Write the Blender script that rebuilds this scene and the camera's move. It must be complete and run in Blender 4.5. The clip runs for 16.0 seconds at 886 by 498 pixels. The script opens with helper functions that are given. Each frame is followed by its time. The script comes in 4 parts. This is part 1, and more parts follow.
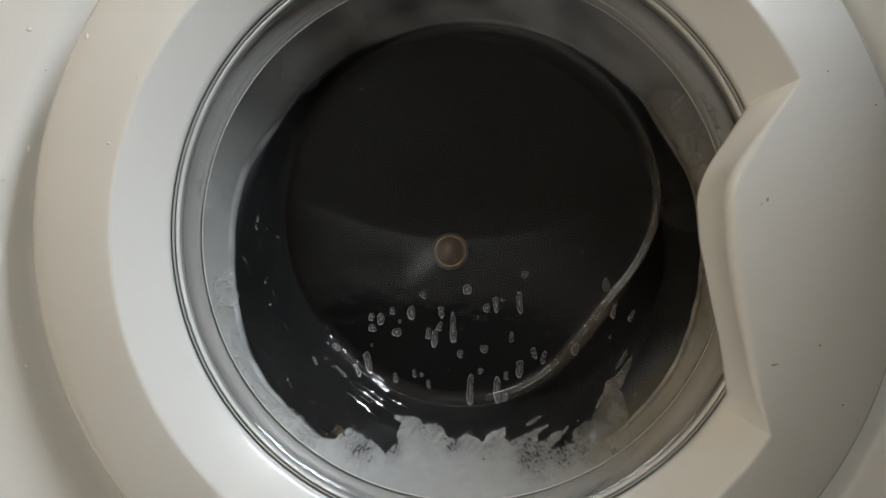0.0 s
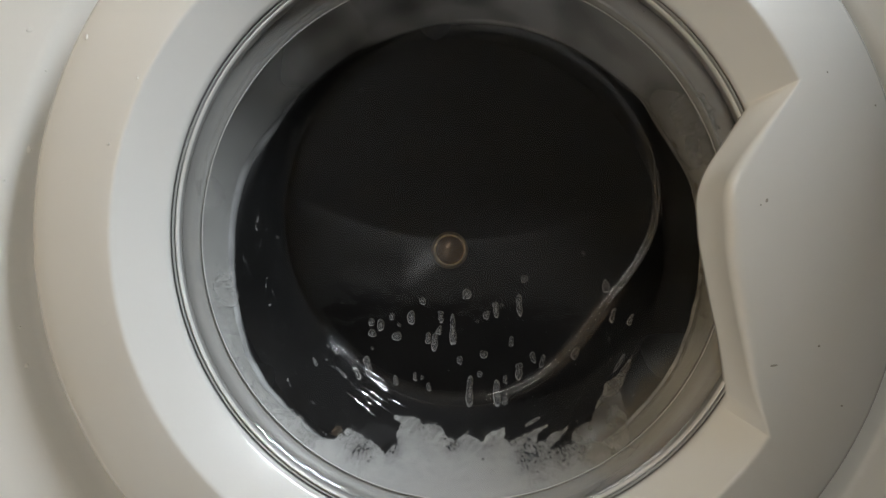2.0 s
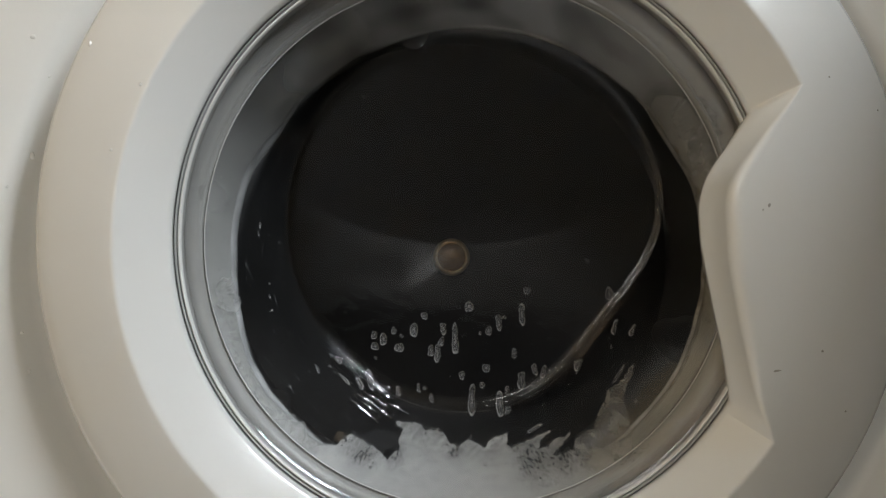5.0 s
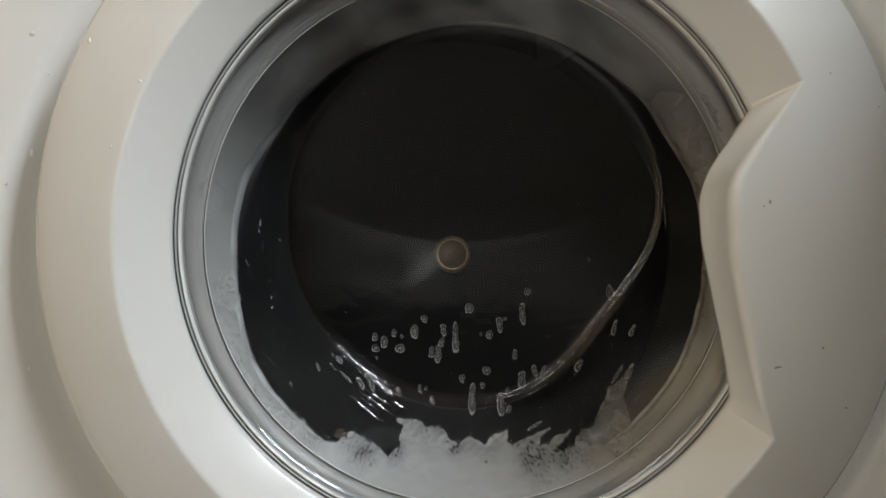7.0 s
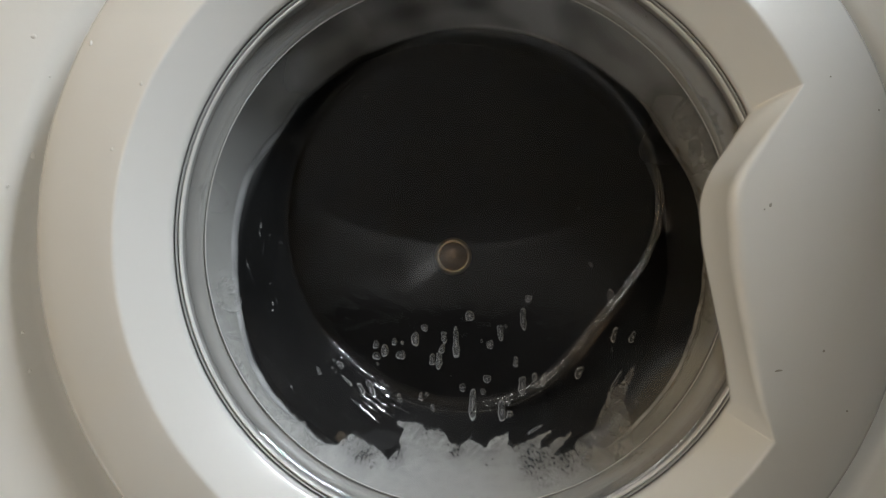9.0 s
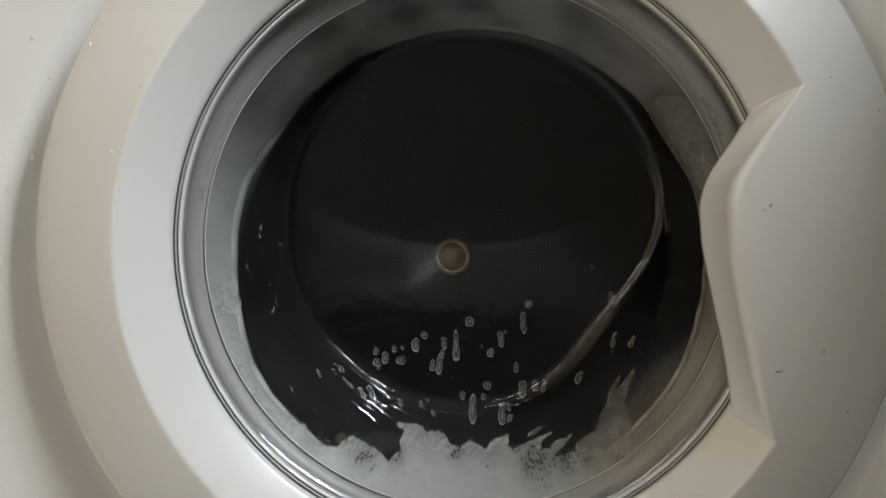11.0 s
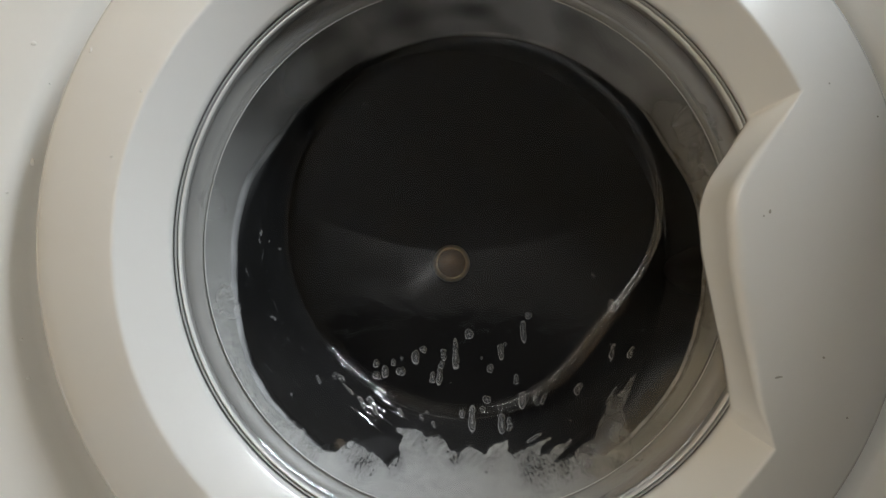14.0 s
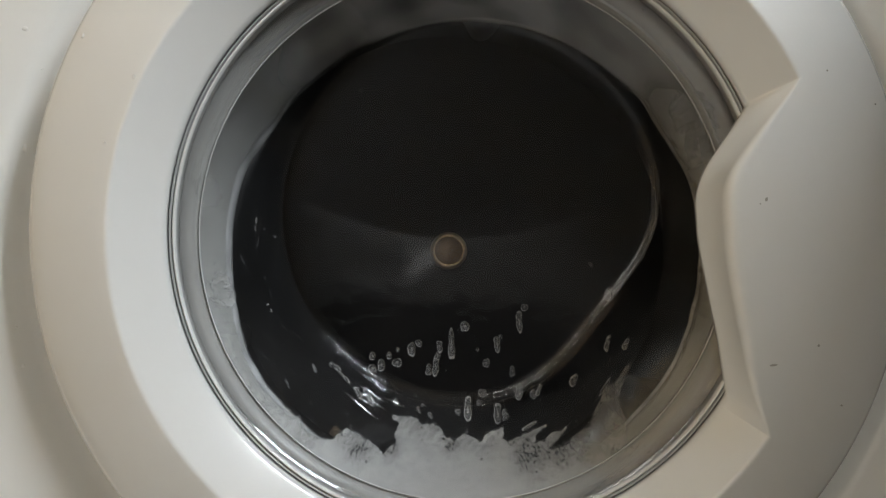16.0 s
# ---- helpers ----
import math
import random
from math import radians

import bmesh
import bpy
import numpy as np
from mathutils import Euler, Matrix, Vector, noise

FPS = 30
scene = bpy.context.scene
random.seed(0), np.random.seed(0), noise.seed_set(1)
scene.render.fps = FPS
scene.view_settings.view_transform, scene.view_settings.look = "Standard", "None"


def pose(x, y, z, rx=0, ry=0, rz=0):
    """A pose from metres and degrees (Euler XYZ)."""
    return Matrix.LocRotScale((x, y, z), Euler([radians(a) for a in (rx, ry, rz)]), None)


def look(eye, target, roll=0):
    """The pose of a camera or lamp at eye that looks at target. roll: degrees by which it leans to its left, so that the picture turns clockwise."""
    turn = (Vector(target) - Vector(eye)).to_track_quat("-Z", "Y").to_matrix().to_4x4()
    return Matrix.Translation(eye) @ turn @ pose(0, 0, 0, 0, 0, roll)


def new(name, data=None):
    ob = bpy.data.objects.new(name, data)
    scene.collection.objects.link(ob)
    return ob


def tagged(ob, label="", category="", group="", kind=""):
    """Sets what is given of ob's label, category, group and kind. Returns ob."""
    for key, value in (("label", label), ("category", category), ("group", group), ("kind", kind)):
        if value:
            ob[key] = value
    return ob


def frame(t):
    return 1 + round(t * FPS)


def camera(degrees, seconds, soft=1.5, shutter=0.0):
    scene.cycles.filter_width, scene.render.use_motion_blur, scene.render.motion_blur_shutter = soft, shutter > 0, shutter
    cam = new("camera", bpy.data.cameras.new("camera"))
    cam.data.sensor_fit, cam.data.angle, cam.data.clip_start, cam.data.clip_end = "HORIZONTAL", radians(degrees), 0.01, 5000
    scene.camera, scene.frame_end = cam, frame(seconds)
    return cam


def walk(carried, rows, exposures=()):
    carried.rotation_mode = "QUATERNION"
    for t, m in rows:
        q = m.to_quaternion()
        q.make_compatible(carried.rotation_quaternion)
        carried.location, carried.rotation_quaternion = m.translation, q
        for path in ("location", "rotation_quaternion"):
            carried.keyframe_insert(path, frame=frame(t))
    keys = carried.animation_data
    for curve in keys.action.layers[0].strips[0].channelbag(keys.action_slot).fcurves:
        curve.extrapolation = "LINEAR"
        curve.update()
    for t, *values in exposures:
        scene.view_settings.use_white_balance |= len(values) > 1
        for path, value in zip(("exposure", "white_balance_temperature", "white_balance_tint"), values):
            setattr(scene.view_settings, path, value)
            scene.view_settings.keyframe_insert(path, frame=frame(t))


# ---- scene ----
cam = camera(64.0, 16.0, soft=1.25)
walk(cam, [
    (0, look((-0.02313, -0.38823, 0.39826), (-0.01411, 0.01145, 0.41149), -0.024)),
    (0.5, look((-0.02167, -0.38812, 0.39946), (-0.01364, 0.01162, 0.41120), -0.037)),
    (1, look((-0.02240, -0.38800, 0.39870), (-0.01369, 0.01172, 0.41101), 0.000)),
    (1.5, look((-0.02175, -0.38852, 0.39953), (-0.01393, 0.01121, 0.41194), -0.021)),
    (2, look((-0.02228, -0.38859, 0.39935), (-0.01380, 0.01112, 0.41177), -0.001)),
    (2.5, look((-0.02186, -0.38843, 0.39896), (-0.01402, 0.01129, 0.41174), -0.094)),
    (3, look((-0.02119, -0.38850, 0.39966), (-0.01436, 0.01125, 0.41223), -0.149)),
    (3.5, look((-0.02181, -0.38895, 0.39967), (-0.01690, 0.01076, 0.41420), -0.218)),
    (4, look((-0.02192, -0.38866, 0.39880), (-0.01528, 0.01096, 0.41480), -0.094)),
    (6.5, look((-0.02194, -0.38825, 0.39894), (-0.01490, 0.01141, 0.41400), -0.040)),
    (7, look((-0.02254, -0.38806, 0.39885), (-0.01520, 0.01162, 0.41308), -0.109)),
    (7.5, look((-0.02247, -0.38809, 0.39907), (-0.01523, 0.01157, 0.41371), -0.062)),
    (8, look((-0.02246, -0.38823, 0.39968), (-0.01534, 0.01144, 0.41436), -0.082)),
    (8.5, look((-0.02253, -0.38854, 0.39883), (-0.01574, 0.01108, 0.41495), -0.024)),
    (9, look((-0.02252, -0.38820, 0.39874), (-0.01551, 0.01142, 0.41468), -0.048)),
    (11.5, look((-0.02260, -0.38782, 0.39938), (-0.01549, 0.01179, 0.41568), -0.169)),
    (12, look((-0.02242, -0.38786, 0.39801), (-0.01543, 0.01164, 0.41684), -0.113)),
    (12.5, look((-0.02207, -0.38821, 0.39850), (-0.01549, 0.01128, 0.41758), -0.080)),
    (13, look((-0.02116, -0.38811, 0.39893), (-0.01538, 0.01138, 0.41825), -0.100)),
    (13.5, look((-0.02290, -0.38796, 0.39801), (-0.01553, 0.01147, 0.41787), -0.043)),
    (14, look((-0.02268, -0.38808, 0.39915), (-0.01524, 0.01139, 0.41836), -0.074)),
    (14.5, look((-0.02252, -0.38810, 0.39864), (-0.01516, 0.01128, 0.41967), -0.042)),
    (15, look((-0.02293, -0.38788, 0.39877), (-0.01496, 0.01159, 0.41788), -0.087)),
    (15.5, look((-0.02195, -0.38795, 0.39915), (-0.01495, 0.01159, 0.41688), -0.136)),
    (16, look((-0.02190, -0.38688, 0.39955), (-0.01282, 0.01284, 0.41147), -0.043)),
])

# ---- light: one window in the wall on the right, two added fill lamps, weak sky outside ----
world = bpy.data.worlds.new("sky")
scene.world = world
world.use_nodes = True
wn = world.node_tree.nodes
sky = wn.new("ShaderNodeTexSky")
sky.sky_type, sky.sun_disc = "NISHITA", False
sky.sun_elevation, sky.sun_rotation = radians(35), radians(110)
wn["Background"].inputs[1].default_value = 0.08
world.node_tree.links.new(sky.outputs[0], wn["Background"].inputs[0])
WIN = (0.95, -0.80, 1.80)          # centre of the window opening
WIN_W, WIN_H = 0.48, 1.00
FRONT_FILL = (-0.42, -3.2, 1.64)         # added fill lamp, high in the opposite wall, for hub and drum
FRONT_W, FRONT_H = 0.85, 0.7
LEFT_FILL = (-0.95, -1.10, 0.78)           # added warm fill lamp in a narrow opening on the left
LEFT_W, LEFT_H = 0.22, 0.9


def opening_light(name, place, aim, w, h, energy, colour):
    """Area lamp in a wall opening, for the window's sky light and the added fills."""
    lamp = bpy.data.lights.new(name, "AREA")
    lamp.shape, lamp.size, lamp.size_y = "RECTANGLE", w, h
    lamp.energy, lamp.color = energy, colour
    new(name, lamp).matrix_world = look(place, aim)


opening_light("window_light", (WIN[0] + 0.05, WIN[1], WIN[2]), (WIN[0] - 1, WIN[1], WIN[2]), WIN_W, WIN_H, 86.0, (0.88, 0.955, 1.03))
opening_light("front_fill_light", (FRONT_FILL[0], FRONT_FILL[1] - 0.05, FRONT_FILL[2]), (FRONT_FILL[0], FRONT_FILL[1] + 1, FRONT_FILL[2]), FRONT_W, FRONT_H, 14.0, (1.0, 0.97, 0.92))
opening_light("left_fill_light", (LEFT_FILL[0] - 0.05, LEFT_FILL[1], LEFT_FILL[2]), (LEFT_FILL[0] + 1, LEFT_FILL[1], LEFT_FILL[2]), LEFT_W, LEFT_H, 3.0, (1.0, 0.75, 0.46))
scene.view_settings.exposure = 0.0


# ---- materials ----
def material(name, base, rough=0.5, metal=0.0, vary=0.1, scale=12.0, fine=300.0, bump=0.05, tint=None, spec=0.5, coat=0.0):
    """Principled surface with large stains, fine grain and a fine relief."""
    m = bpy.data.materials.new(name)
    m.use_nodes = True
    nt = m.node_tree
    b = nt.nodes["Principled BSDF"]
    co = nt.nodes.new("ShaderNodeTexCoord")
    n1, n2 = nt.nodes.new("ShaderNodeTexNoise"), nt.nodes.new("ShaderNodeTexNoise")
    n1.inputs["Scale"].default_value, n2.inputs["Scale"].default_value = scale, fine
    n1.inputs["Detail"].default_value = 6
    for n in (n1, n2):
        nt.links.new(co.outputs["Object"], n.inputs["Vector"])
    mix = nt.nodes.new("ShaderNodeMix")
    mix.data_type = "RGBA"
    dark = tint or tuple(c * 0.7 for c in base)
    mix.inputs[6].default_value, mix.inputs[7].default_value = (*base, 1), (*dark, 1)
    ramp = nt.nodes.new("ShaderNodeMapRange")
    ramp.inputs[1].default_value, ramp.inputs[2].default_value = 0.4, 0.75
    ramp.inputs[4].default_value = vary * 2
    nt.links.new(n1.outputs["Fac"], ramp.inputs[0])
    nt.links.new(ramp.outputs[0], mix.inputs[0])
    nt.links.new(mix.outputs[2], b.inputs["Base Color"])
    rr = nt.nodes.new("ShaderNodeMapRange")
    rr.inputs[3].default_value, rr.inputs[4].default_value = rough * 0.8, min(1, rough * 1.25)
    nt.links.new(n1.outputs["Fac"], rr.inputs[0])
    nt.links.new(rr.outputs[0], b.inputs["Roughness"])
    bp = nt.nodes.new("ShaderNodeBump")
    bp.inputs["Strength"].default_value, bp.inputs["Distance"].default_value = bump, 0.001
    nt.links.new(n2.outputs["Fac"], bp.inputs["Height"])
    nt.links.new(bp.outputs[0], b.inputs["Normal"])
    b.inputs["Metallic"].default_value = metal
    b.inputs["Specular IOR Level"].default_value = spec
    b.inputs["Coat Weight"].default_value, b.inputs["Coat Roughness"].default_value = coat, 0.04
    return m


def glass_material(name, tint=(0.95, 0.95, 0.955)):
    m = bpy.data.materials.new(name)
    m.use_nodes = True
    nt = m.node_tree
    nt.nodes.remove(nt.nodes["Principled BSDF"])
    fr, tr, gl, mx = (nt.nodes.new("ShaderNode" + k) for k in ("Fresnel", "BsdfTransparent", "BsdfGlossy", "MixShader"))
    fr.inputs["IOR"].default_value = 1.5
    tr.inputs[0].default_value = (*tint, 1)
    gl.inputs["Roughness"].default_value = 0.04
    co, nz, bp = (nt.nodes.new("ShaderNode" + k) for k in ("TexCoord", "TexNoise", "Bump"))
    nz.inputs["Scale"].default_value = 55
    bp.inputs["Strength"].default_value, bp.inputs["Distance"].default_value = 0.14, 0.002
    nt.links.new(co.outputs["Object"], nz.inputs["Vector"])
    nt.links.new(nz.outputs["Fac"], bp.inputs["Height"])
    nt.links.new(bp.outputs[0], gl.inputs["Normal"])
    nt.links.new(fr.outputs[0], mx.inputs[0])
    nt.links.new(tr.outputs[0], mx.inputs[1])
    nt.links.new(gl.outputs[0], mx.inputs[2])
    nt.links.new(mx.outputs[0], nt.nodes["Material Output"].inputs[0])
    return m


def foam_material(name, base, thin, thick, cell, power=1.0):
    """Wet soap foam: bubble cells, thin films let the ground through."""
    m = bpy.data.materials.new(name)
    m.use_nodes = True
    nt = m.node_tree
    b = nt.nodes["Principled BSDF"]
    b.inputs["Base Color"].default_value = (*base, 1)
    b.inputs["Roughness"].default_value = 0.45
    co, vo, nz, at = (nt.nodes.new("ShaderNode" + k) for k in ("TexCoord", "TexVoronoi", "TexNoise", "Attribute"))
    at.attribute_name = "film"
    vo.feature = "DISTANCE_TO_EDGE"
    vo.inputs["Scale"].default_value, nz.inputs["Scale"].default_value = cell, cell * 0.25
    nz.inputs["Detail"].default_value = 5
    for n in (vo, nz):
        nt.links.new(co.outputs["Object"], n.inputs["Vector"])
    wall = nt.nodes.new("ShaderNodeMapRange")
    wall.inputs[1].default_value, wall.inputs[2].default_value = 0.0, 0.35
    wall.inputs[3].default_value, wall.inputs[4].default_value = thick, thin
    nt.links.new(vo.outputs["Distance"], wall.inputs[0])
    soft = nt.nodes.new("ShaderNodeMapRange")
    soft.inputs[1].default_value, soft.inputs[2].default_value = 0.3, 0.6
    soft.inputs[3].default_value = 0.86
    nt.links.new(nz.outputs["Fac"], soft.inputs[0])
    a1, a2 = nt.nodes.new("ShaderNodeMath"), nt.nodes.new("ShaderNodeMath")
    a1.operation = a2.operation = "MULTIPLY"
    nt.links.new(wall.outputs[0], a1.inputs[0])
    nt.links.new(soft.outputs[0], a1.inputs[1])
    nt.links.new(a1.outputs[0], a2.inputs[0])
    nt.links.new(at.outputs["Fac"], a2.inputs[1])
    nt.links.new(a2.outputs[0], b.inputs["Alpha"])
    bp = nt.nodes.new("ShaderNodeBump")
    bp.inputs["Strength"].default_value, bp.inputs["Distance"].default_value = 0.25, 0.0006
    nt.links.new(vo.outputs["Distance"], bp.inputs["Height"])
    nt.links.new(bp.outputs[0], b.inputs["Normal"])
    return m


PLASTIC = material("aged_white_plastic", (0.80, 0.795, 0.765), 0.24, vary=0.12, scale=9, fine=500, bump=0.03, tint=(0.75, 0.72, 0.65), coat=0.9)
ENAMEL = material("white_enamel", (0.78, 0.775, 0.74), 0.35, vary=0.12, scale=7, fine=260, bump=0.06, tint=(0.70, 0.68, 0.62))
TRIM = material("grey_trim", (0.42, 0.42, 0.41), 0.3, vary=0.2, scale=30)
SEAL = material("black_seal", (0.03, 0.03, 0.03), 0.5, vary=0.2, scale=30)
LINER = material("grey_liner_plastic", (0.44, 0.432, 0.40), 0.38, vary=0.2, scale=18)
RUBBER = material("wet_grey_rubber", (0.57, 0.567, 0.53), 0.34, vary=0.35, scale=26, fine=160, bump=0.3, tint=(0.30, 0.295, 0.26))
# far below steel's own tone: the drum's inner shade put into its colour
STEEL = material("shade_dark_wet_steel", (0.035, 0.035, 0.037), 0.55, metal=0.4, vary=0.2, scale=15, bump=0.1)
HUBMAT = material("limescaled_brass", (0.98, 0.76, 0.44), 0.30, metal=0.85, vary=0.3, scale=60, fine=700, bump=0.4, tint=(0.25, 0.17, 0.10))
BOLT = material("dark_bolt", (0.52, 0.34, 0.19), 0.36, metal=0.55, vary=0.5, scale=90)
GLASS = glass_material("door_glass_clear")
BUBBLE = glass_material("bubble_film", (0.88, 0.88, 0.88))
FOAM = foam_material("thick_soap_foam", (0.52, 0.515, 0.49), 0.88, 1.0, 900)
DROPFOAM = foam_material("foam_drop_film", (0.54, 0.54, 0.52), 0.40, 1.0, 420)
# pale film: dried soap on the lip, painted light on the glass
FILM = foam_material("soap_and_glow_film", (0.74, 0.74, 0.73), 0.99, 1.0, 120)
# brown film: lint in the foam, painted reflection on the glass edge
BROWNFILM = foam_material("brown_film", (0.44, 0.33, 0.21), 0.8, 1.0, 150)
LIPSCALE = foam_material("pale_limescale", (0.66, 0.56, 0.40), 0.85, 1.0, 600)
MARK = material("dark_scuff", (0.42, 0.41, 0.36), 0.7, vary=0.3, scale=200)
# tones of the unseen room, set for the light they bounce and reflect
WALLMAT = material("cream_wall_paint", (0.27, 0.26, 0.24), 0.8, vary=0.15, scale=2.5, fine=90, bump=0.2)
WARMWALL = material("ochre_wall_paint", (0.40, 0.295, 0.165), 0.8, vary=0.15, scale=2.5, fine=90, bump=0.2)
GREYWALL = material("grey_wall_paint", (0.46, 0.475, 0.50), 0.8, vary=0.15, scale=2.5, fine=90, bump=0.2)
FLOORMAT = material("pale_floor_tile", (0.52, 0.515, 0.50), 0.4, vary=0.25, scale=5)
CEILMAT = material("pale_ceiling_paint", (0.24, 0.237, 0.23), 0.9, vary=0.1, scale=3)


# ---- mesh helpers ----
def part(name, bm, mat, parent=None, label="", smooth=True):
    me = bpy.data.meshes.new(name)
    bm.normal_update()
    bm.to_mesh(me)
    bm.free()
    me.materials.append(mat)
    if smooth:
        for p in me.polygons:
            p.use_smooth = True
    ob = new(name, me)
    if parent:
        ob.parent = parent
    if label:
        ob["label"] = label
    return ob


def set_film(ob, values):
    """How thick the film lies, vertex by vertex."""
    at = ob.data.attributes.new("film", "FLOAT", "POINT")
    at.data.foreach_set("value", values)


def empty(name, label, category, group="", kind=""):
    return tagged(new(name), label, category, group, kind)


def box(bm, x0, x1, y0, y1, z0, z1):
    v = [bm.verts.new((x, y, z)) for x in (x0, x1) for y in (y0, y1) for z in (z0, z1)]
    for f in ((0, 1, 3, 2), (4, 6, 7, 5), (0, 4, 5, 1), (2, 3, 7, 6), (0, 2, 6, 4), (1, 5, 7, 3)):
        bm.faces.new([v[i] for i in f])


def loft(bm, rings, closed=True, caps=False):
    """Quads between successive rings of points; rings with one point close to a tip."""
    made = [[bm.verts.new(p) for p in r] for r in rings]
    for a, b in zip(made, made[1:]):
        n = max(len(a), len(b))
        for i in range(n if closed else n - 1):
            j = (i + 1) % n
            if len(a) == 1:
                bm.faces.new((a[0], b[j], b[i]))
            elif len(b) == 1:
                bm.faces.new((a[i], a[j], b[0]))
            else:
                bm.faces.new((a[i], a[j], b[j], b[i]))
    if caps:
        bm.faces.new(made[0][::-1])
        bm.faces.new(made[-1])
    return made


AXIS = 0.42                          # height of the drum's axis


def circle(r, y, n=144, cx=0.0, cz=0.0):
    return [(cx + r * math.cos(2 * math.pi * i / n), y, AXIS + cz + r * math.sin(2 * math.pi * i / n)) for i in range(n)]


def ring_mesh(profile, n=144, close=True, cx=0.0, cz=0.0):
    """Body of revolution round the drum's axis, from (radius, y) pairs."""
    bm = bmesh.new()
    rings = [circle(r, y, n, cx, cz) for r, y in profile]
    if close:
        rings.append(rings[0])
        made = [[bm.verts.new(p) for p in r] for r in rings[:-1]]
        made.append(made[0])
        for a, b in zip(made, made[1:]):
            for i in range(n):
                j = (i + 1) % n
                bm.faces.new((a[i], a[j], b[j], b[i]))
    else:
        loft(bm, rings)
    bmesh.ops.recalc_face_normals(bm, faces=bm.faces)
    return bm


# ---- the room, plain and unseen, behind and round the machine ----
def slab(name, *b, mat=WALLMAT, label="", category="wall"):
    bm = bmesh.new()
    box(bm, *b)
    return tagged(part(name, bm, mat, smooth=False), label, category, kind="structure")


X0, X1, Y0, Y1, H = -0.95, 0.95, -3.2, 0.75, 2.5
slab("floor", X0, X1, Y0, Y1, -0.1, 0.0, mat=FLOORMAT, label="pale tiled bathroom floor", category="floor")
slab("ceiling", X0, X1, Y0, Y1, H, H + 0.1, mat=CEILMAT, label="pale grey painted plain ceiling", category="ceiling")
slab("wall_north", X0 - 0.1, X1 + 0.1, Y1, Y1 + 0.1, 0, H, label="cream painted plain rear wall")
# unseen slab added to keep light off the machine's lower right
slab("shade_wall", 0.34, 0.42, -0.60, Y1, 0, 0.73, mat=SEAL, label="unseen black low slab added to shade the machine's lower right")


def opening_wall(name, win, side, place, w, h, mat, bars, label):
    """Wall on one side of the room (east, west, south) with a hole for its light, its frame and bars."""
    bm, fr = bmesh.new(), bmesh.new()
    c = place[0] if side == "south" else place[1]
    a, b, za, zb = c - w / 2, c + w / 2, place[2] - h / 2, place[2] + h / 2
    lo_w, hi_w = (X0 - 0.1, X1 + 0.1) if side == "south" else (Y0, Y1)

    def piece(m, p0, p1, q0, q1, t0, t1):
        if side == "east":
            box(m, X1 + t0, X1 + t1, p0, p1, q0, q1)
        elif side == "west":
            box(m, X0 - t1, X0 - t0, p0, p1, q0, q1)
        else:
            box(m, p0, p1, Y0 - t1, Y0 - t0, q0, q1)

    for p in ((lo_w, a, 0, H), (b, hi_w, 0, H), (a, b, 0, za), (a, b, zb, H)):
        piece(bm, *p, 0.0, 0.1)
    tagged(part(name, bm, mat, smooth=False), label, "wall", kind="structure")
    k = 0.02
    for p in ((a, a + k, za, zb), (b - k, b, za, zb), (a + k, b - k, za, za + k), (a + k, b - k, zb - k, zb)):
        piece(fr, *p, 0.002, 0.04)
    for f in bars:
        m = a + (b - a) * f
        piece(fr, m - 0.025, m + 0.025, za + k, zb - k, 0.005, 0.035)
    return tagged(part(win, fr, PLASTIC, smooth=False), "white frame round the light's wall opening", "window", kind="structure")


opening_wall("wall_east", "window_1", "east", WIN, WIN_W, WIN_H, WALLMAT, (0.34, 0.67), "cream painted wall with a window opening")
opening_wall("wall_south", "front_fill_frame", "south", FRONT_FILL, FRONT_W, FRONT_H, GREYWALL, (0.34, 0.67), "grey painted wall with a high hole for the fill lamp")
# black panel added so the bowl's lower half reflects something dark
bm = bmesh.new()
box(bm, X0, X1, Y0, Y0 + 0.012, 0.0, 0.47)
tagged(part("dark_panel", bm, SEAL, smooth=False), "unseen black panel added to darken the glass's lower reflection", "dado", kind="structure")
opening_wall("wall_west", "left_fill_frame", "west", LEFT_FILL, LEFT_W, LEFT_H, WARMWALL, (), "ochre painted wall with a narrow hole for the fill lamp")


# ---- the washing machine ----
machine = empty("washing_machine", "white front-loading washing machine with a round glass door", "washing machine")
W2, TOP, DEPTH = 0.298, 0.85, 0.58


def cabinet():
    """Sheet-steel front with a round, dished opening, and the box behind it."""
    n = 192
    rings = []
    for r, y in ((0.186, 0.030), (0.190, 0.014), (0.194, 0.011), (0.238, 0.011), (0.245, 0.008), (0.251, 0.002), (0.256, 0.0)):
        rings.append(circle(r, y, n))

    def frame_pts(inset, y):
        pts = []
        for i in range(n):
            a = 2 * math.pi * i / n
            c, s = math.cos(a), math.sin(a)
            hx, up, dn = W2 - inset, TOP - AXIS - inset, AXIS - 0.012 - inset
            k = min(hx / abs(c) if abs(c) > 1e-6 else 9, (up if s > 0 else dn) / abs(s) if abs(s) > 1e-6 else 9)
            pts.append((k * c, y, AXIS + k * s))
        return pts

    rings += [frame_pts(0.014, 0.0), frame_pts(0.006, 0.002), frame_pts(0.001, 0.007), frame_pts(0.0, 0.014), frame_pts(0.0, DEPTH), frame_pts(0.05, DEPTH)]
    bm = bmesh.new()
    loft(bm, rings)
    bm.faces.new([v for v in bm.verts][-n:])
    bmesh.ops.recalc_face_normals(bm, faces=bm.faces)
    return part("cabinet", bm, ENAMEL, machine, "white enamelled sheet-steel cabinet with small paint drips")


cab = cabinet()
